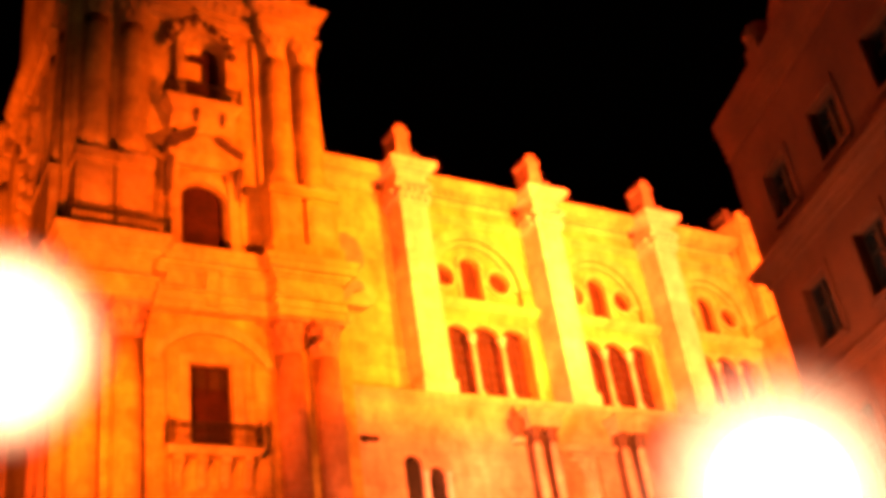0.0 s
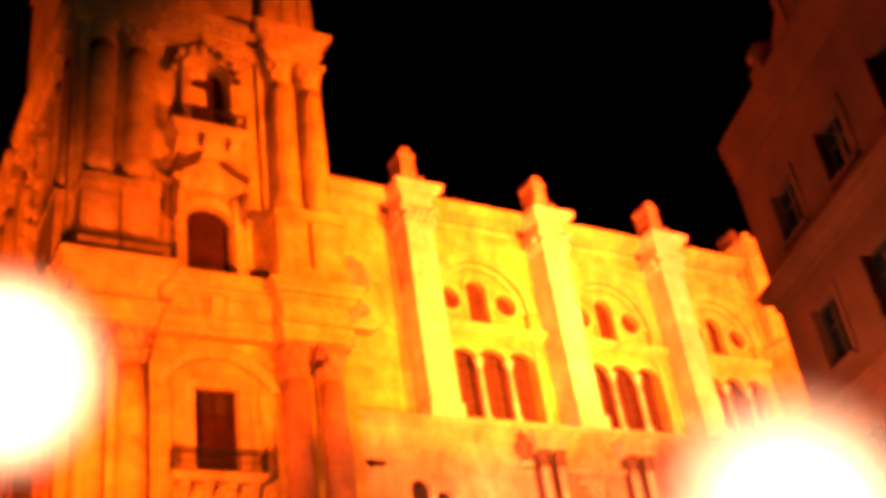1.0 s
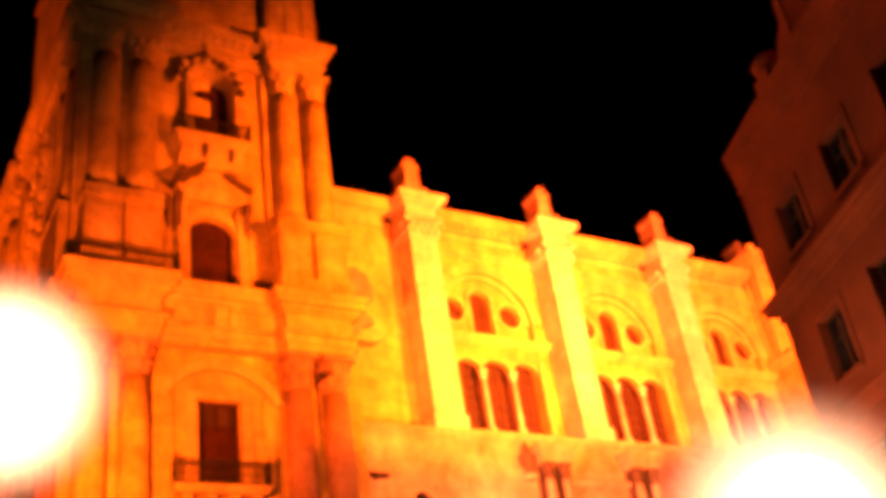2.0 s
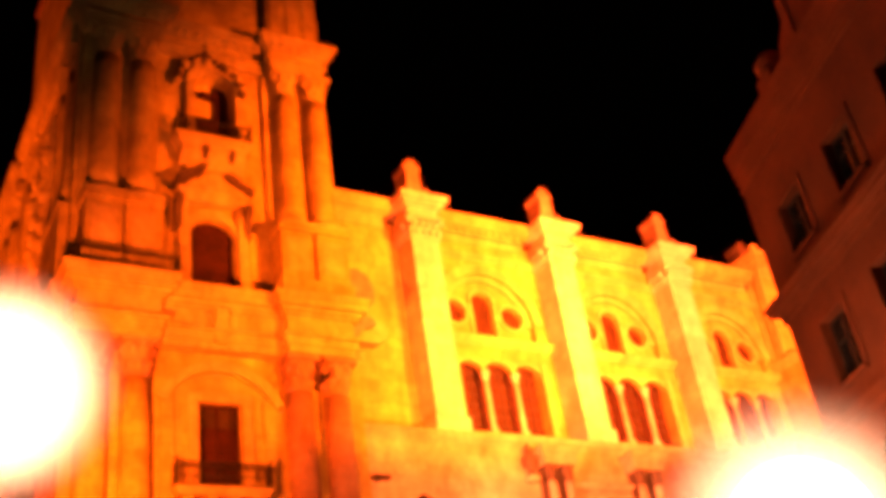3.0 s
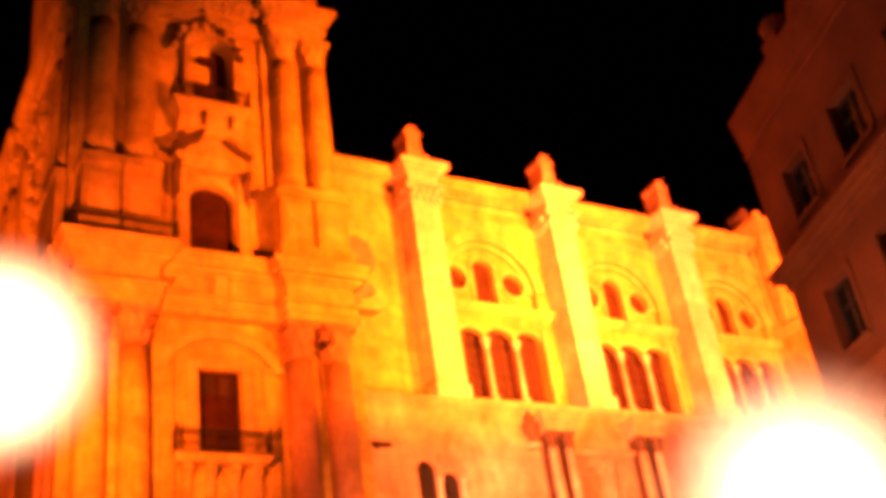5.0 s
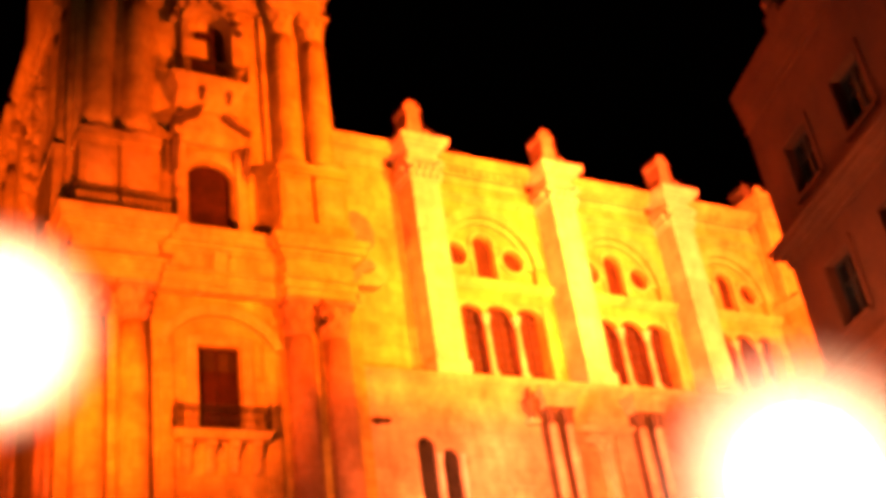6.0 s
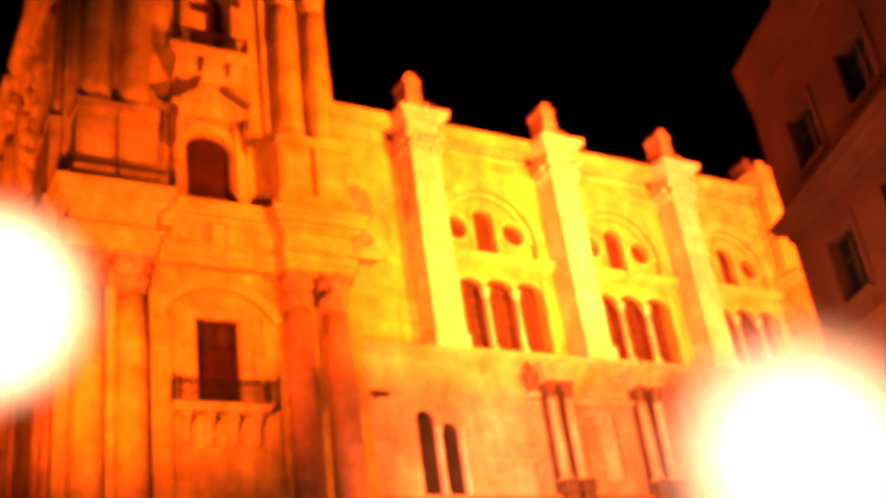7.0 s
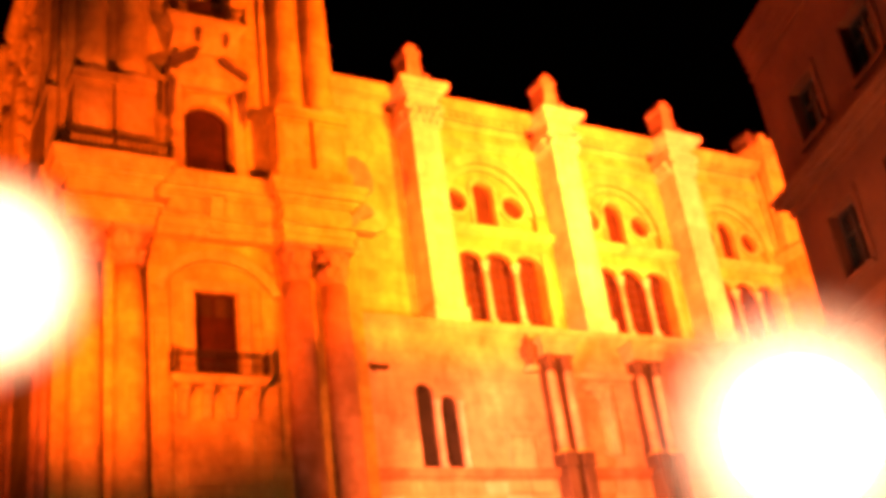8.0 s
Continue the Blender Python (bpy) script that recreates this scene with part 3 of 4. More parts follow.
# rough parapet line along the eaves
rnd = random.Random(9)
bm = bmesh.new()
x = 20.2
while x < 55:
    w = 0.5 + 0.5 * rnd.random()
    box(bm, x, x + w - 0.03, -0.55, 0.4, 33.55, 33.67 + 0.14 * rnd.random(), 0.03)
    x += w
tagged(part("eaves_stone", bm, CARVED, nave), kind="stuff")

# meshes for one bay
fin = boxes((-0.74, 0.74, -0.8, 1.2, 33.55, 34.0), bevel=0.05)
prism(fin, [(-0.7, 34.0), (0.66, 34.0), (0.52, 34.3), (0.42, 34.75), (0.38, 35.7), (0.5, 35.8), (0.5, 36.02), (0.3, 36.14), (0.22, 36.4), (-0.22, 36.46), (-0.36, 36.2), (-0.54, 36.05), (-0.54, 35.82), (-0.42, 35.72), (-0.45, 34.85), (-0.58, 34.35)], "y", -0.55, 0.75)
for sgn in (-1, 1):
    lathe(fin, [(0.03, -0.24), (0.17, -0.17), (0.24, 0.0), (0.17, 0.17), (0.03, 0.24)], sgn * 0.56, -0.62, 34.2, 9)
# the weaker light up here is put into the pinnacles' redder colour
PINNACLE = mesh_of("pinnacle", fin, RED_STONE)
PIER = mesh_of("pier", boxes((0, 1.72, -1.6, 0.02, 19.7, 31.2), (-0.15, 1.87, -1.75, 0.02, 19.7, 20.5), bevel=0.03), PIER_STONE)
cap = moulded(bmesh.new(), 0.0, 1.72, -1.6, 0.02, 30.9, [(0.09, 0.18), (0.0, 1.0), (0.17, 0.16), (0.24, 0.12), (0.05, 0.46), (0.2, 0.15), (0.4, 0.2), (0.6, 0.2), (0.64, 0.16)], 0.2)
PIER_CAP = mesh_of("pier_capital", cap, PIER_STONE)
LEAF = mesh_of("leaf", lathe(bmesh.new(), [(0.11, -0.29), (0.2, -0.1), (0.25, 0.1), (0.12, 0.25)], seg=8), PIER_STONE, True)
VOLUTE = mesh_of("volute", lathe(bmesh.new(), [(0.04, -0.28), (0.2, -0.2), (0.28, 0.0), (0.2, 0.2), (0.04, 0.28)], seg=10), PIER_STONE, True)


def pier_capital(px):
    """Moulded capital of a pier with two rows of leaves on the front and the west side and volutes at the corners."""
    top = put("pier_capital", PIER_CAP, nave, (px, 0, 0), "leafy capital under a moulded cap")
    for z, out, n in ((31.32, 0.06, 4), (31.72, 0.13, 3)):
        for i in range(n + 1):
            put("leaf", LEAF, top, (px + 1.72 * (i + (4 - n) * 0.5) / 4, -1.6 - out, z))
            if i:
                put("leaf", LEAF, top, (px - out, -1.6 + 1.5 * (i + (4 - n) * 0.5) / 4, z))
    for x in (-0.12, 1.84):
        put("volute", VOLUTE, top, (px + x, -1.74, 31.99))


COLN = mesh_of("column", lathe(lathe(bmesh.new(), [(0.3, 20.35), (0.3, 20.6), (0.2, 20.8), (0.16, 20.9), (0.14, 23.5)], seg=14), [(0.15, 23.5), (0.2, 23.6), (0.17, 23.7), (0.28, 23.92), (0.3, 24.08)], seg=14), PIER_STONE, True)
for k in range(0, 3):
    px = PIER0 + k * BAY
    pier = put("pier", PIER, nave, (px, 0, 0), "tall pale buttress pier")
    pier_capital(px)
    put("pinnacle", PINNACLE, pier, (px + 0.88, -0.75, 0), "weathered stone pinnacle")
part("volute", prism(bmesh.new(), [(20.8, 24.6), (23.3, 24.6), (23.75, 24.85), (23.9, 25.3), (23.7, 25.75), (23.3, 25.95), (22.8, 26.5), (22.3, 27.5), (21.9, 28.6), (21.5, 29.7), (21.2, 30.6), (20.8, 30.6)], "y", -0.75, 0.02), CARVED, nave, "curved stone volute between tower and nave")
# scrolls added in redder stone, which carries the shade of this corner
part("scroll", prism(bmesh.new(), [(21.5, 28.5), (22.3, 28.7), (22.95, 28.35), (23.25, 27.6), (23.2, 26.8), (22.8, 26.35), (22.3, 26.3), (21.7, 26.5)], "y", -1.0, -0.74), RED_STONE, nave, "carved scroll, reddened for the shade there")
part("scroll", prism(bmesh.new(), [(21.4, 25.95), (22.95, 25.8), (23.1, 25.45), (22.4, 25.15), (21.95, 24.6), (21.45, 24.6)], "y", -1.1, -0.74), RED_STONE, nave, "carved scroll, reddened for the shade there")
part("cornice_return", moulded(bmesh.new(), 20.8, 21.3, -0.9, 0.02, 24.4, [(0.0, 0.15), (0.14, 0.2), (0.3, 0.2), (0.36, 0.1)], 0.1), CARVED, nave)
part("scroll_buttress", prism(bmesh.new(), [(20.9, 24.4), (20.9, 20.4), (21.5, 20.2)] + arc_points(23.9, 22.0, 2.2, 215, 130, 10) + [(22.6, 24.15), (22.2, 24.4)], "y", -0.42, 0.02), CARVED, nave)
for cx, cz, r in ((21.6, 23.8, 0.42), (22.3, 23.95, 0.3), (21.45, 22.9, 0.3), (21.35, 22.1, 0.24)):
    part("carved_rosette", lathe(bmesh.new(), [(0.02, -r), (r * 0.7, -r * 0.6), (r, 0.0), (r * 0.7, r * 0.6), (0.02, r)], cx, -0.42, cz, 9), CARVED, nave)
for k in range(0, 3):
    s = k * BAY
    arch = part("lunette_arch", ring(bmesh.new(), arc_points(31.0, 27.3, 3.35, 0, 180, 28), arc_points(31.0, 27.3, 2.99, 0, 180, 28), -0.07, 0.02), CARVED, nave, at=(s, 0, 0))
    part("moulding", ring(bmesh.new(), arc_points(31.0, 27.3, 3.55, 0, 180, 28), arc_points(31.0, 27.3, 3.36, 0, 180, 28), -0.11, 0.02), CARVED, arch, at=(s, 0, 0))
    part("inner_arch", ring(bmesh.new(), arc_points(31.0, 27.3, 2.985, 0, 180, 28), arc_points(31.0, 27.3, 2.62, 0, 180, 28), 0.22, REC + 0.02), CARVED, arch, at=(s, 0, 0))
    for cx in (28.85, 32.66):
        part("oculus_ring", ring(bmesh.new(), arc_points(cx, 27.75, 0.95, 0, 360, 24), arc_points(cx, 27.75, 0.72, 0, 360, 24), REC - 0.14, REC + 0.02), CARVED, nave, at=inset(s))
    for x0 in (29.82, 31.47):
        part("window_jamb", boxes((x0, x0 + 0.23, REC - 0.14, REC + 0.02, 26.1, 28.4), bevel=0.02), CARVED, nave, at=inset(s))
    part("pane", boxes((30.0, 31.52, REC + 0.3, REC + 0.36, 26.3, 29.25)), LEAD_GLASS, nave, at=inset(s))
    for cx in (28.85, 32.66):
        part("pane", boxes((cx - 0.75, cx + 0.75, REC + 0.3, REC + 0.36, 27.0, 28.5)), LEAD_GLASS, nave, at=inset(s))
    part("window_arch", ring(bmesh.new(), arc_points(30.76, 28.5, 0.95, 0, 180, 14), arc_points(30.76, 28.5, 0.71, 0, 180, 14), REC - 0.14, REC + 0.02), CARVED, nave, at=inset(s))
    part("frieze_band", moulded(bmesh.new(), 27.4, 34.8, -0.02, 0.05, 31.05, [(0.03, 0.1), (0.12, 0.1), (0.26, 0.12), (0.3, 0.06)], 0.1), CARVED, nave, at=(s, 0, 0))
    part("sill_band", moulded(bmesh.new(), 27.4, 34.8, -0.1, 0.05, 25.6, [(0.0, 0.12), (0.12, 0.12), (0.24, 0.16), (0.3, 0.08)]), CARVED, nave, at=(s, 0, 0))
    tri = part("triple_window", boxes((28.0, 28.4, -0.14, 0.02, 19.9, 24.9), (33.82, 34.2, -0.14, 0.02, 19.9, 24.9), (28.2, 34.0, -0.3, 0.5, 20.05, 20.45), bevel=0.02), CARVED, nave, "three-light arched window with slender columns", at=(s, 0, 0))
    head = [(28.38, 24.95)]
    for x0, x1 in LIGHTS:
        head += [(x0 if x0 > 28.5 else 28.38, 24.0)] + arc_points((x0 + x1) / 2, 24.12, (x1 - x0) / 2, 180, 0, 12, 0.72) + [(x1 if x1 < 33.7 else 33.82, 24.0)]
    part("arcade", prism(bmesh.new(), head + [(33.82, 24.95)], "y", 0.03, 0.42), CARVED, tri, at=(s, 0, 0))
    for cx in (30.02, 31.98):
        put("column", COLN, tri, (s + cx, 0.06, 0))
    for x0, x1 in ((28.36, 30.0), (30.04, 31.96), (32.0, 33.84)):
        part("pane", boxes((x0, x1, 0.72, 0.76, 20.4, 24.84)), LEAD_GLASS, tri, "dusty dark leaded glass", at=(s, 0, 0))
        bm = bmesh.new()
        for i in range(1, 7):
            box(bm, x0, x1, 0.65, 0.71, 20.565 + i * 0.6, 20.635 + i * 0.6)
        for i in range(1, 3):
            x = x0 + (x1 - x0) * i / 3
            box(bm, x - 0.035, x + 0.035, 0.65, 0.71, 20.5, 24.8)
        part("window_grille", bm, IRON, tri, at=(s, 0, 0))
    for x in (30.02, 31.98):
        part("mullion", boxes((x - 0.09, x + 0.09, 0.62, 0.78, 20.45, 24.8), bevel=0.02), FRAME, tri, at=(s, 0, 0))

# projecting transept beyond the last bay
tran = thing("cathedral_transept", (58.0, 2.0, 0), "projecting limestone transept corner beyond the nave", "transept")
EX = 53.15
part("wall", boxes((EX, 64.0, -1.35, 20.0, 0, 33.3)), STONE, tran)
part("corner_strip", boxes((EX - 0.12, EX, -1.38, -0.75, 27.2, 33.2), (EX - 0.08, EX, -0.45, -0.05, 27.2, 33.2), bevel=0.03), CARVED, tran)
part("lower_stage", boxes((EX - 0.05, 64.0, -3.4, -1.35, 0, 26.3), bevel=0.05), STONE, tran)
part("lower_cornice", moulded(bmesh.new(), EX - 0.05, 64.0, -3.4, 0.0, 26.2, [(0.0, 0.15), (0.12, 0.15), (0.3, 0.2), (0.4, 0.12), (0.1, 0.2)]), CARVED, tran)
part("cornice", moulded(bmesh.new(), EX, 64.0, -1.35, 1.2, 32.9, [(0.0, 0.3), (0.12, 0.2), (0.05, 0.35), (0.25, 0.18), (0.55, 0.25), (0.78, 0.22), (0.84, 0.16)], 0.2), CARVED, tran)
part("acroterion", lathe(bmesh.new(), [(0.34, 0), (0.2, 0.12), (0.3, 0.3), (0.1, 0.5)], EX - 0.55, -1.9, 34.55, 9), CARVED, tran)
# shade is put into this pinnacle's colour, as the flood beams would light it
turret = put("pinnacle", PINNACLE.copy(), tran, (EX + 2.2, 1.6, 1.1), "stone pinnacle with shade in its dark colour")
turret.data.materials[0] = DARK_STONE

# bifora mullions and sills of the lower wall
for s in (0.0, 2 * BAY):
    w = part("twin_window", boxes((23.7, 26.6, -1.62, LOW + 0.02, 12.3, 12.5), bevel=0.03), LOW_STONE, nave, "twin round-headed window with a slender mullion", at=(s, 0, 0))
    part("column", lathe(bmesh.new(), [(0.17, 12.5), (0.17, 12.7), (0.11, 12.85), (0.1, 15.4), (0.15, 15.55), (0.19, 15.75)], 25.09, LOW - 0.02, 0, 12), PIER_STONE, w, at=(s, 0, 0), smooth=True)
    part("column", lathe(bmesh.new(), [(0.17, 12.5), (0.17, 12.7), (0.11, 12.85), (0.1, 15.4), (0.15, 15.55), (0.19, 15.75)], 26.4, LOW - 0.02, 0, 12), PIER_STONE, w, at=(s, 0, 0), smooth=True)
# side portal: paired columns on pedestals, entablature and panel
portal = thing("side_portal", (34.6, -1.8, 0), "carved side portal with paired slender columns", "portal")
ce = column_set("portal", 0.26, 13.1, 18.1, 0.8, LOW_STONE)
dark_cap = ce[2].copy()
dark_cap.materials[0] = DARK_STONE
for x in (31.55, 32.6, 37.4, 38.5):
    ped = part("pedestal", boxes((x - 0.3, x + 0.3, -2.4, LOW, 9.5, 12.4), (x - 0.38, x + 0.38, -2.46, LOW, 12.4, 13.1), bevel=0.04), DARK_STONE, portal, "dark pedestal")
    part("lower_pedestal", boxes((x - 0.36, x + 0.36, -2.46, LOW, 0, 9.5), bevel=0.04), LOW_STONE, portal)
    col = put("column", ce[1], portal, (x, -2.0, 0))
    put("base", ce[0], col, (x, -2.0, 0))
    put("capital", dark_cap, col, (x, -2.0, 0), "dark capital")
    # the shade between paired columns is put into the pilaster's colour
    part("pilaster", boxes((x - 0.34, x + 0.34, LOW - 0.15, LOW, 13.1, 18.1), bevel=0.02), DARK_STONE, portal, "pilaster, dark with the shade between the columns")
for x0, x1 in ((31.1, 33.05), (36.95, 38.95)):
    part("entablature", moulded(bmesh.new(), x0, x1, -2.3, LOW, 18.1, [(0.0, 0.2), (0.06, 0.15), (0.0, 0.25), (0.2, 0.15), (0.3, 0.12)]), LOW_STONE, portal)
part("panel_frame", boxes((33.05, 33.35, -1.6, LOW, 13.2, 16.9), (35.25, 35.55, -1.6, LOW, 13.2, 16.9), (33.35, 35.25, -1.6, LOW, 16.5, 16.9), bevel=0.03), LOW_STONE, portal)
part("panel", boxes((33.3, 35.3, -1.15, -0.95, 13.4, 16.5)), LOW_STONE, portal)
part("lintel", moulded(bmesh.new(), 33.0, 36.9, -1.62, LOW, 17.1, [(0.0, 0.1), (0.12, 0.12), (0.2, 0.1)]), LOW_STONE, portal)
urn = tagged(part("stone_urn", lathe(bmesh.new(), [(0.26, 0), (0.14, 0.2), (0.38, 0.6), (0.42, 0.95), (0.18, 1.1), (0.22, 1.25), (0.05, 1.7)], 30.6, -1.75, 17.6, 12), DARK_STONE, None), "small dark carved stone urn on a bracket", "urn")
tagged(part("wall_bracket", boxes((30.3, 30.9, -2.0, LOW, 17.3, 17.6), bevel=0.04), LOW_STONE, None), "plain stone bracket under the urn", "bracket")
plaque = part("plaque", boxes((28.7, 30.2, LOW - 0.12, LOW, 12.5, 14.05), bevel=0.03), LOW_STONE, portal, "plain raised stone panel")
part("moulding", boxes((28.6, 30.3, LOW - 0.2, LOW, 14.05, 14.25), bevel=0.03), LOW_STONE, plaque)
rnd = random.Random(31)
for row in range(4):
    z = 9.5 + row * 0.6
    x = 21.4 + 0.6 * (row % 2)
    while x < 50.0:
        w = 1.0 + 0.5 * rnd.random()
        if not any(x < q + 0.45 and x + w > q - 0.45 for q in (31.55, 32.6, 37.4, 38.5)):
            part("ashlar_block", boxes((x + 0.015, x + w - 0.015, LOW - 0.05 - 0.05 * rnd.random(), LOW, z + 0.015, z + 0.585), bevel=0.02), (LOW_STONE, PIER_STONE, LOW_STONE)[int(3 * rnd.random())], nave)
        x += w
# wall lamp on the wall beside the tower
wl = thing("wall_lantern", (21.9, -1.6, 17.1), "small dark unlit bracket lamp on the stone wall", "lamp")
part("arm", boxes((21.6, 22.3, -1.95, -1.9, 17.05, 17.1), (21.9, 22.0, -1.95, LOW, 17.0, 17.1)), IRON, wl)
part("head", boxes((21.6, 22.4, -2.1, -1.75, 16.95, 17.13), bevel=0.03), IRON, wl)

wl2 = thing("capital_spotlight", (18.95, -3.1, 21.2), "small dark spotlight fixed between two carved capitals", "lamp")
part("head", boxes((18.75, 19.1, -3.35, -3.05, 21.1, 21.35), bevel=0.04), IRON, wl2)
part("rod", boxes((19.05, 19.1, -3.15, -3.1, 21.2, 22.2)), IRON, wl2)
part("arm", boxes((18.93, 19.0, -3.1, -2.05, 21.15, 21.22)), IRON, wl2)

# ---- house on the street corner, turned against the cathedral ----
house = thing("corner_house", (*CORNER, 0), "plastered corner townhouse with dark windows, dim red in the night", "house")
HX, HY = CORNER
rows_z = ((14.12, 15.64), (10.36, 12.06), (6.2, 8.6), (1.0, 4.0))
cols_y = [HY - 2.17 - 2.86 * k for k in range(5)]
END = HY - 15.8
hh = []
for z0, z1 in rows_z:
    for y in cols_y:
        hh.append(rect_outline(y - 0.62, y + 0.62, z0, z1))
part("wall", pierced(bmesh.new(), rect_outline(END, HY, 0, 18.3), hh, HX, HX + 0.5, "x"), PLASTER, house)
part("north_wall", boxes((HX + 0.5, 62.0, HY - 0.5, HY, 0, 18.3)), PLASTER, house)
part("south_wall", boxes((HX + 0.5, 62.0, END, END + 0.5, 0, 18.3)), PLASTER, house)
part("east_wall", boxes((61.5, 62.0, END + 0.5, HY - 0.5, 0, 18.3)), PLASTER, house)
# unseen from the square; its height cuts the flood beams off at the ledge
part("parapet", boxes((22.8, 62.0, HY - 0.35, HY, 18.3, 19.22)), PLASTER, house)
part("flat_roof", boxes((HX + 0.5, 61.5, END + 0.5, HY - 0.5, 17.9, 18.15)), SLATE, house)
# dark sheet right behind the panes, in place of the unlit rooms
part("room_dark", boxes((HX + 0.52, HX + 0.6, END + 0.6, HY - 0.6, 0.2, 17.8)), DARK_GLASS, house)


def frieze(name, z0, steps, mat=None):
    """A moulding along the west wall and round the corner, as one swept profile."""
    bm = bmesh.new()
    prof = []
    z = z0
    for out, h in steps:
        prof += [(out, z), (out, z + h)]
        z += h
    paths = [(lambda o: (HX - o, END)), (lambda o: (HX - o, HY + o)), (lambda o: (62.0, HY + o))]
    pts = [(-0.02, z0)] + prof + [(-0.02, z)]
    loops = [[bm.verts.new((*p(o), zz)) for o, zz in pts] for p in paths]
    n = len(pts)
    for l0, l1 in zip(loops, loops[1:]):
        for k in range(n):
            bm.faces.new((l0[k], l0[(k + 1) % n], l1[(k + 1) % n], l1[k]))
    bm.faces.new(loops[0])
    bm.faces.new(loops[-1])
    return part(name, bm, mat or TRIM, house)


frieze("cornice", 17.15, [(0.04, 0.12), (0.02, 0.2), (0.05, 0.3), (0.08, 0.3), (0.11, 0.25), (0.13, 0.24)])
frieze("string_course", 12.85, [(0.07, 0.24), (0.16, 0.1), (0.32, 0.18), (0.38, 0.1), (0.1, 0.2)])
frieze("string_course", 9.3, [(0.05, 0.2), (0.12, 0.14), (0.16, 0.1)])
for z0, z1 in rows_z:
    for y in cols_y:
        w = part("window", boxes((HX + 0.24, HX + 0.32, y - 0.62, y - 0.54, z0, z1), (HX + 0.24, HX + 0.32, y + 0.54, y + 0.62, z0, z1), (HX + 0.24, HX + 0.32, y - 0.54, y + 0.54, z1 - 0.08, z1), (HX + 0.24, HX + 0.32, y - 0.54, y + 0.54, z0, z0 + 0.08), (HX + 0.22, HX + 0.33, y - 0.06, y + 0.06, z0 + 0.08, z1 - 0.08)), FRAME, house)
        for yy in (y - 0.3, y + 0.3):
            part("pane", boxes((HX + 0.275, HX + 0.285, yy - 0.24, yy + 0.24, z0 + 0.08, z1 - 0.08)), DARK_GLASS, w)
            part("glazing_bar", boxes((HX + 0.25, HX + 0.31, yy - 0.24, yy + 0.24, z0 + (z1 - z0) * 0.62, z0 + (z1 - z0) * 0.62 + 0.05)), FRAME, w)
        part("sill", boxes((HX - 0.12, HX + 0.2, y - 0.78, y + 0.78, z0 - 0.12, z0), bevel=0.015), PLASTER, w)
        part("surround", boxes((HX - 0.04, HX + 0.01, y - 0.84, y - 0.64, z0, z1 + 0.18), (HX - 0.04, HX + 0.01, y + 0.64, y + 0.84, z0, z1 + 0.18), (HX - 0.04, HX + 0.01, y - 0.64, y + 0.64, z1 + 0.02, z1 + 0.18)), PLASTER, w)
# set-back attic storey, chimney block and a small roof ornament
part("attic_wall", boxes((HX + 0.1, 40.0, END, HY - 5.0, 18.15, 23.5)), PLASTER, house)
part("attic_cornice", boxes((HX - 0.15, 40.2, END, HY - 4.75, 23.5, 24.0), bevel=0.08), TRIM, house)
part("roof_ornament", lathe(boxes((HX - 0.1, HX + 0.7, HY - 3.55, HY - 2.75, 18.5, 19.0), bevel=0.05), [(0.2, 0), (0.42, 0.15), (0.46, 0.4), (0.3, 0.65), (0.1, 0.75)], HX + 0.3, HY - 3.15, 19.0, 12), TRIM, house)
part("scroll", prism(bmesh.new(), [(HY - 3.9, 18.5), (HY - 5.05, 18.5), (HY - 5.05, 20.6), (HY - 4.75, 20.2), (HY - 4.7, 19.5), (HY - 4.2, 19.1)], "x", HX + 0.05, HX + 0.5), TRIM, house)

# roof floodlights, placed out of view for the flood beams
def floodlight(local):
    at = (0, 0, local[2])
    f = thing("floodlight", (0, 0, 0), "unseen square floodlight placed on the flat roof behind the parapet", "floodlight", "roof floodlights")
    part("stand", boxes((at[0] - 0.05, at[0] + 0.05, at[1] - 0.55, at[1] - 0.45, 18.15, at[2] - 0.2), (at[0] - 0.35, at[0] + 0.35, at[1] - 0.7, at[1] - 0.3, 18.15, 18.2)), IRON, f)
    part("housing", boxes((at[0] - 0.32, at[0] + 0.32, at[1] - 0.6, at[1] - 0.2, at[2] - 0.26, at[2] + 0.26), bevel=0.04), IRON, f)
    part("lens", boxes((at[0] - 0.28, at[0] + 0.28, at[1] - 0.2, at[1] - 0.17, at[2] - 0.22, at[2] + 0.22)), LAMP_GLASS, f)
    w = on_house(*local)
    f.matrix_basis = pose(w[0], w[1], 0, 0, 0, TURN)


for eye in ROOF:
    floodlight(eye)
house.rotation_euler.z = radians(TURN)

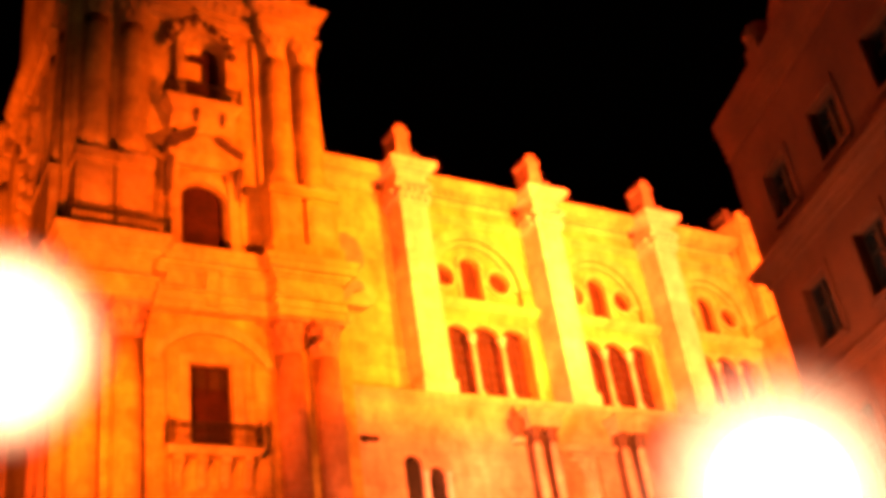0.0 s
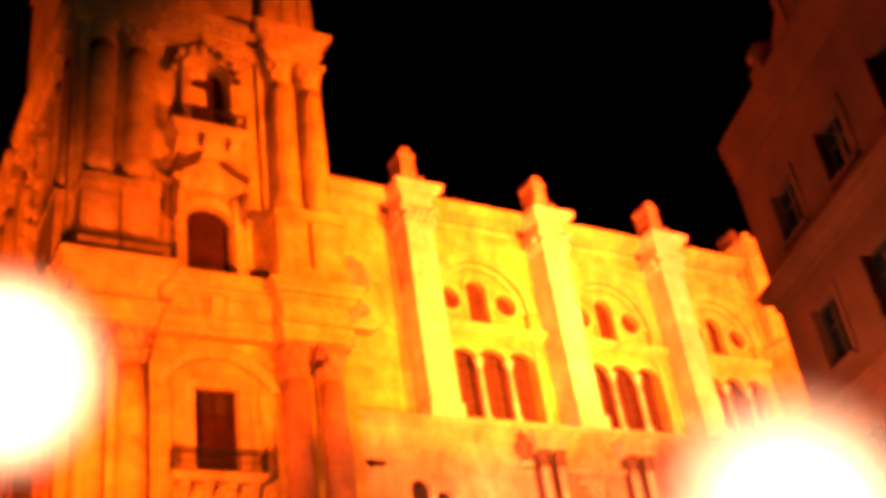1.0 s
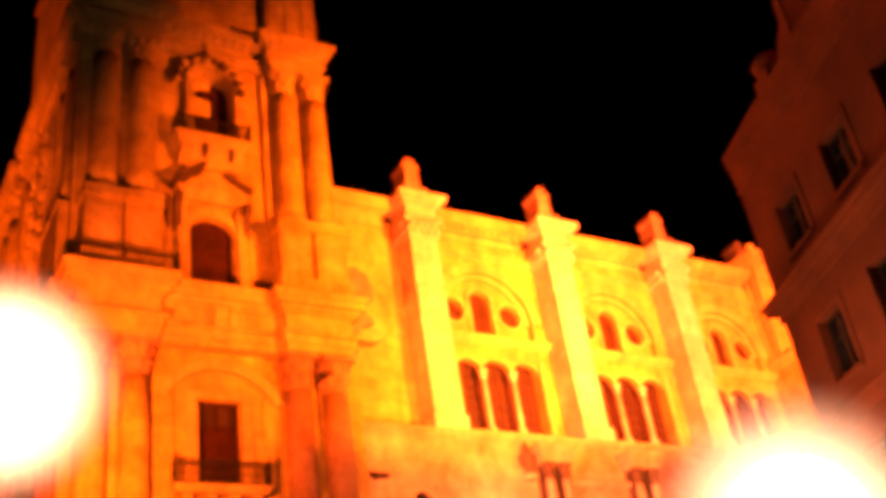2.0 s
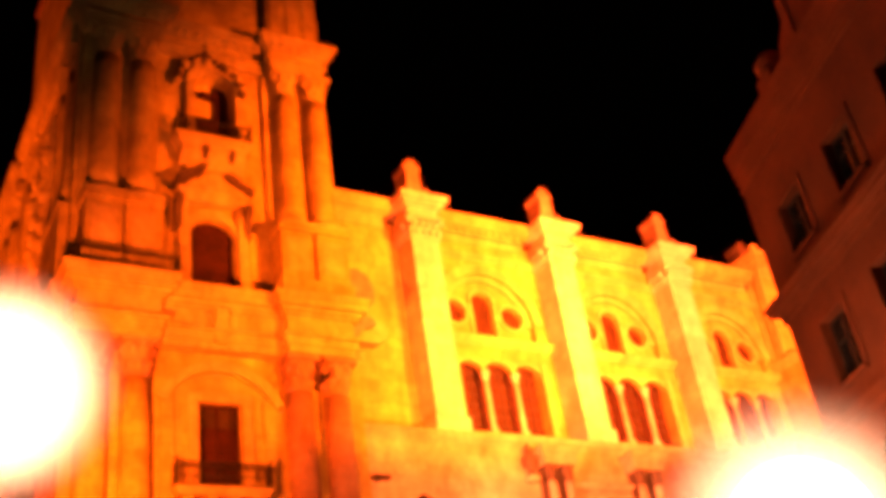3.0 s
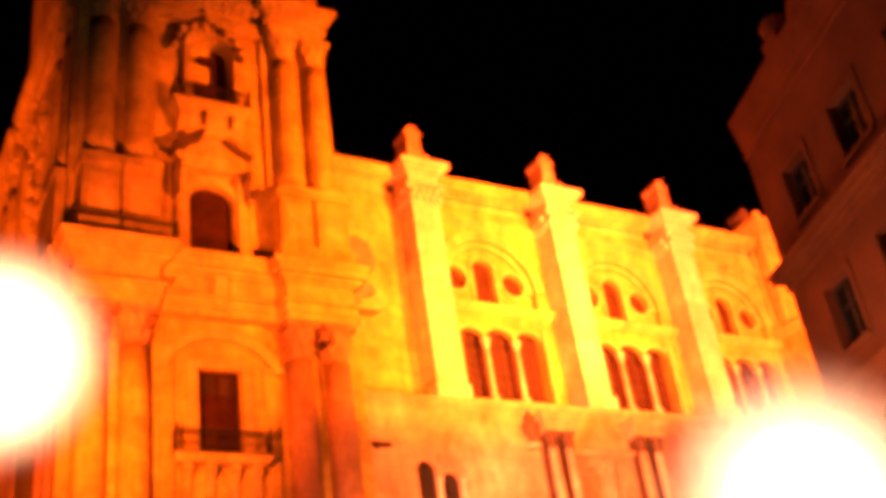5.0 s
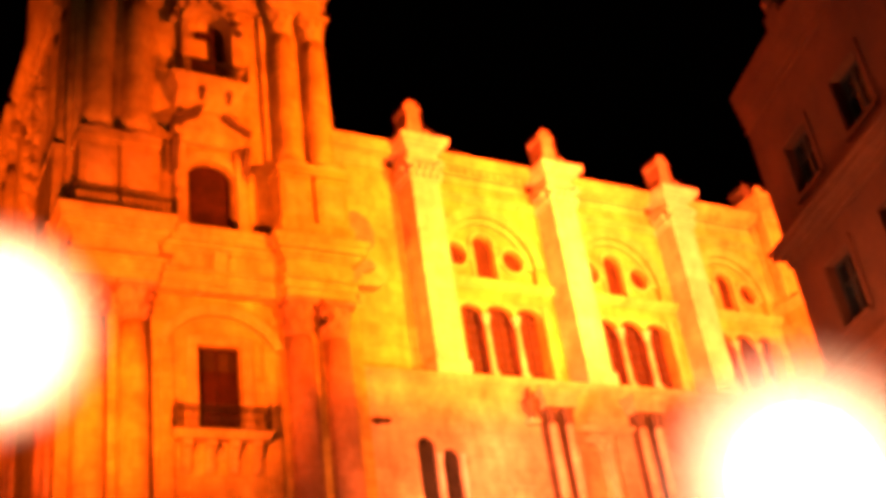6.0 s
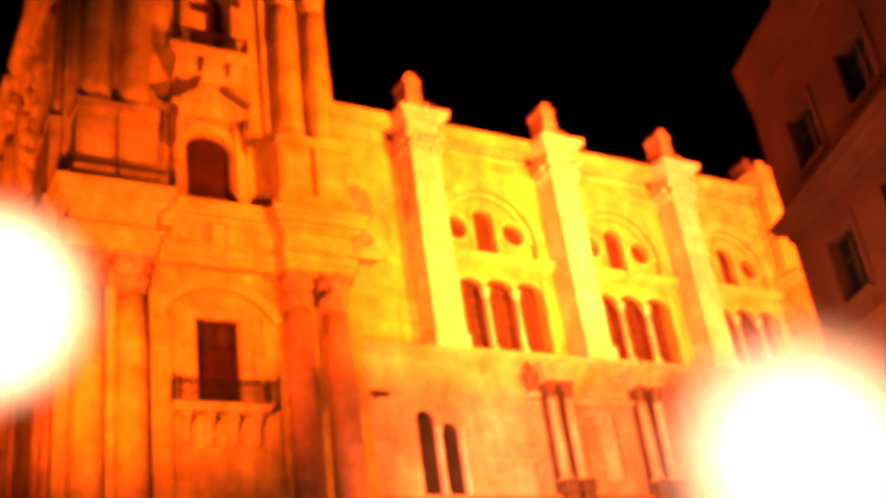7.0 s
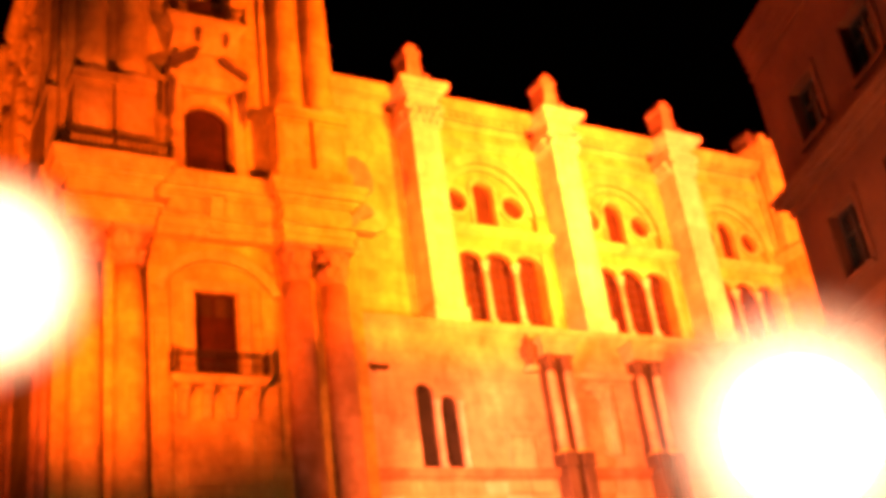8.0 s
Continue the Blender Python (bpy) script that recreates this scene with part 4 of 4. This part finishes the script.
# ---- lamp globes swollen to the size of their glare, on masts ----
def ball(r, at, seg=32, rings=20):
    return lathe(bmesh.new(), [(r * math.sin(math.pi * k / rings) + 0.001, -r * math.cos(math.pi * k / rings)) for k in range(rings + 1)], *at, seg)


def glare_globe(at, r, spread, *beams):
    m = thing("lamp_glare", (at[0], at[1], 0), "white globe the size of a lamp's glare on a slim steel mast", "lamp", "lighting balloons")
    part("mast", lathe(bmesh.new(), [(0.45, 0), (0.45, 0.12), (0.12, 0.16), (0.07, at[2] - r - 0.1), (0.16, at[2] - r - 0.08), (0.16, at[2] - r + 0.02)], at[0], at[1], 0, 14), IRON, m, smooth=True)
    core = part("glare_globe", ball(r, at), LAMP_GLASS, m, "white globe for the lamp's glare", smooth=True)
    core.visible_shadow = False
    # nested shells build the lamp's halo as shape
    for k, mat in enumerate(HALO):
        g = part("halo_shell", ball(r * (1.03 + spread * k), at), mat, core, "see-through shell of the lamp's halo", smooth=True)
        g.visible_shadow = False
    # heads hidden behind the globe, added to carry the fill beams
    for beam in beams:
        part("floodlight", boxes((beam[0] - 0.2, beam[0] + 0.2, beam[1] - 0.45, beam[1] - 0.12, beam[2] - 0.2, beam[2] + 0.2), bevel=0.04), IRON, m, "unseen floodlight head added behind the lamp globe")
        part("arm", boxes((beam[0] - 0.04, beam[0] + 0.04, at[1] + r * 0.7, beam[1] - 0.4, beam[2] - 0.3, beam[2] - 0.22), (beam[0] - 0.04, beam[0] + 0.04, beam[1] - 0.48, beam[1] - 0.4, beam[2] - 0.3, beam[2] - 0.1)), IRON, m)


glare_globe(GLARE_1, R1, 0.095, FLOOD_1)
glare_globe(GLARE_2, R2, 0.07, FLOOD_2, FLOOD_4)


def pole_flood(at, name, label, turn):
    f = thing(name, (0, 0, 0), label, "floodlight")
    part("housing", boxes((-0.4, 0.4, -0.5, -0.12, at[2] - 0.3, at[2] + 0.3), bevel=0.05), IRON, f)
    part("pole", lathe(bmesh.new(), [(0.3, 0), (0.3, 0.15), (0.12, 0.25), (0.08, at[2] - 0.3)], 0, -0.3, 0, 12), IRON, f, smooth=True)
    f.matrix_basis = pose(at[0], at[1], 0, 0, 0, turn)


# stands out of view, placed there only so that the west side is lit
pole_flood(FLOOD_3, "pole_floodlight", "unseen floodlight on a steel pole, placed to light the west front", -80)
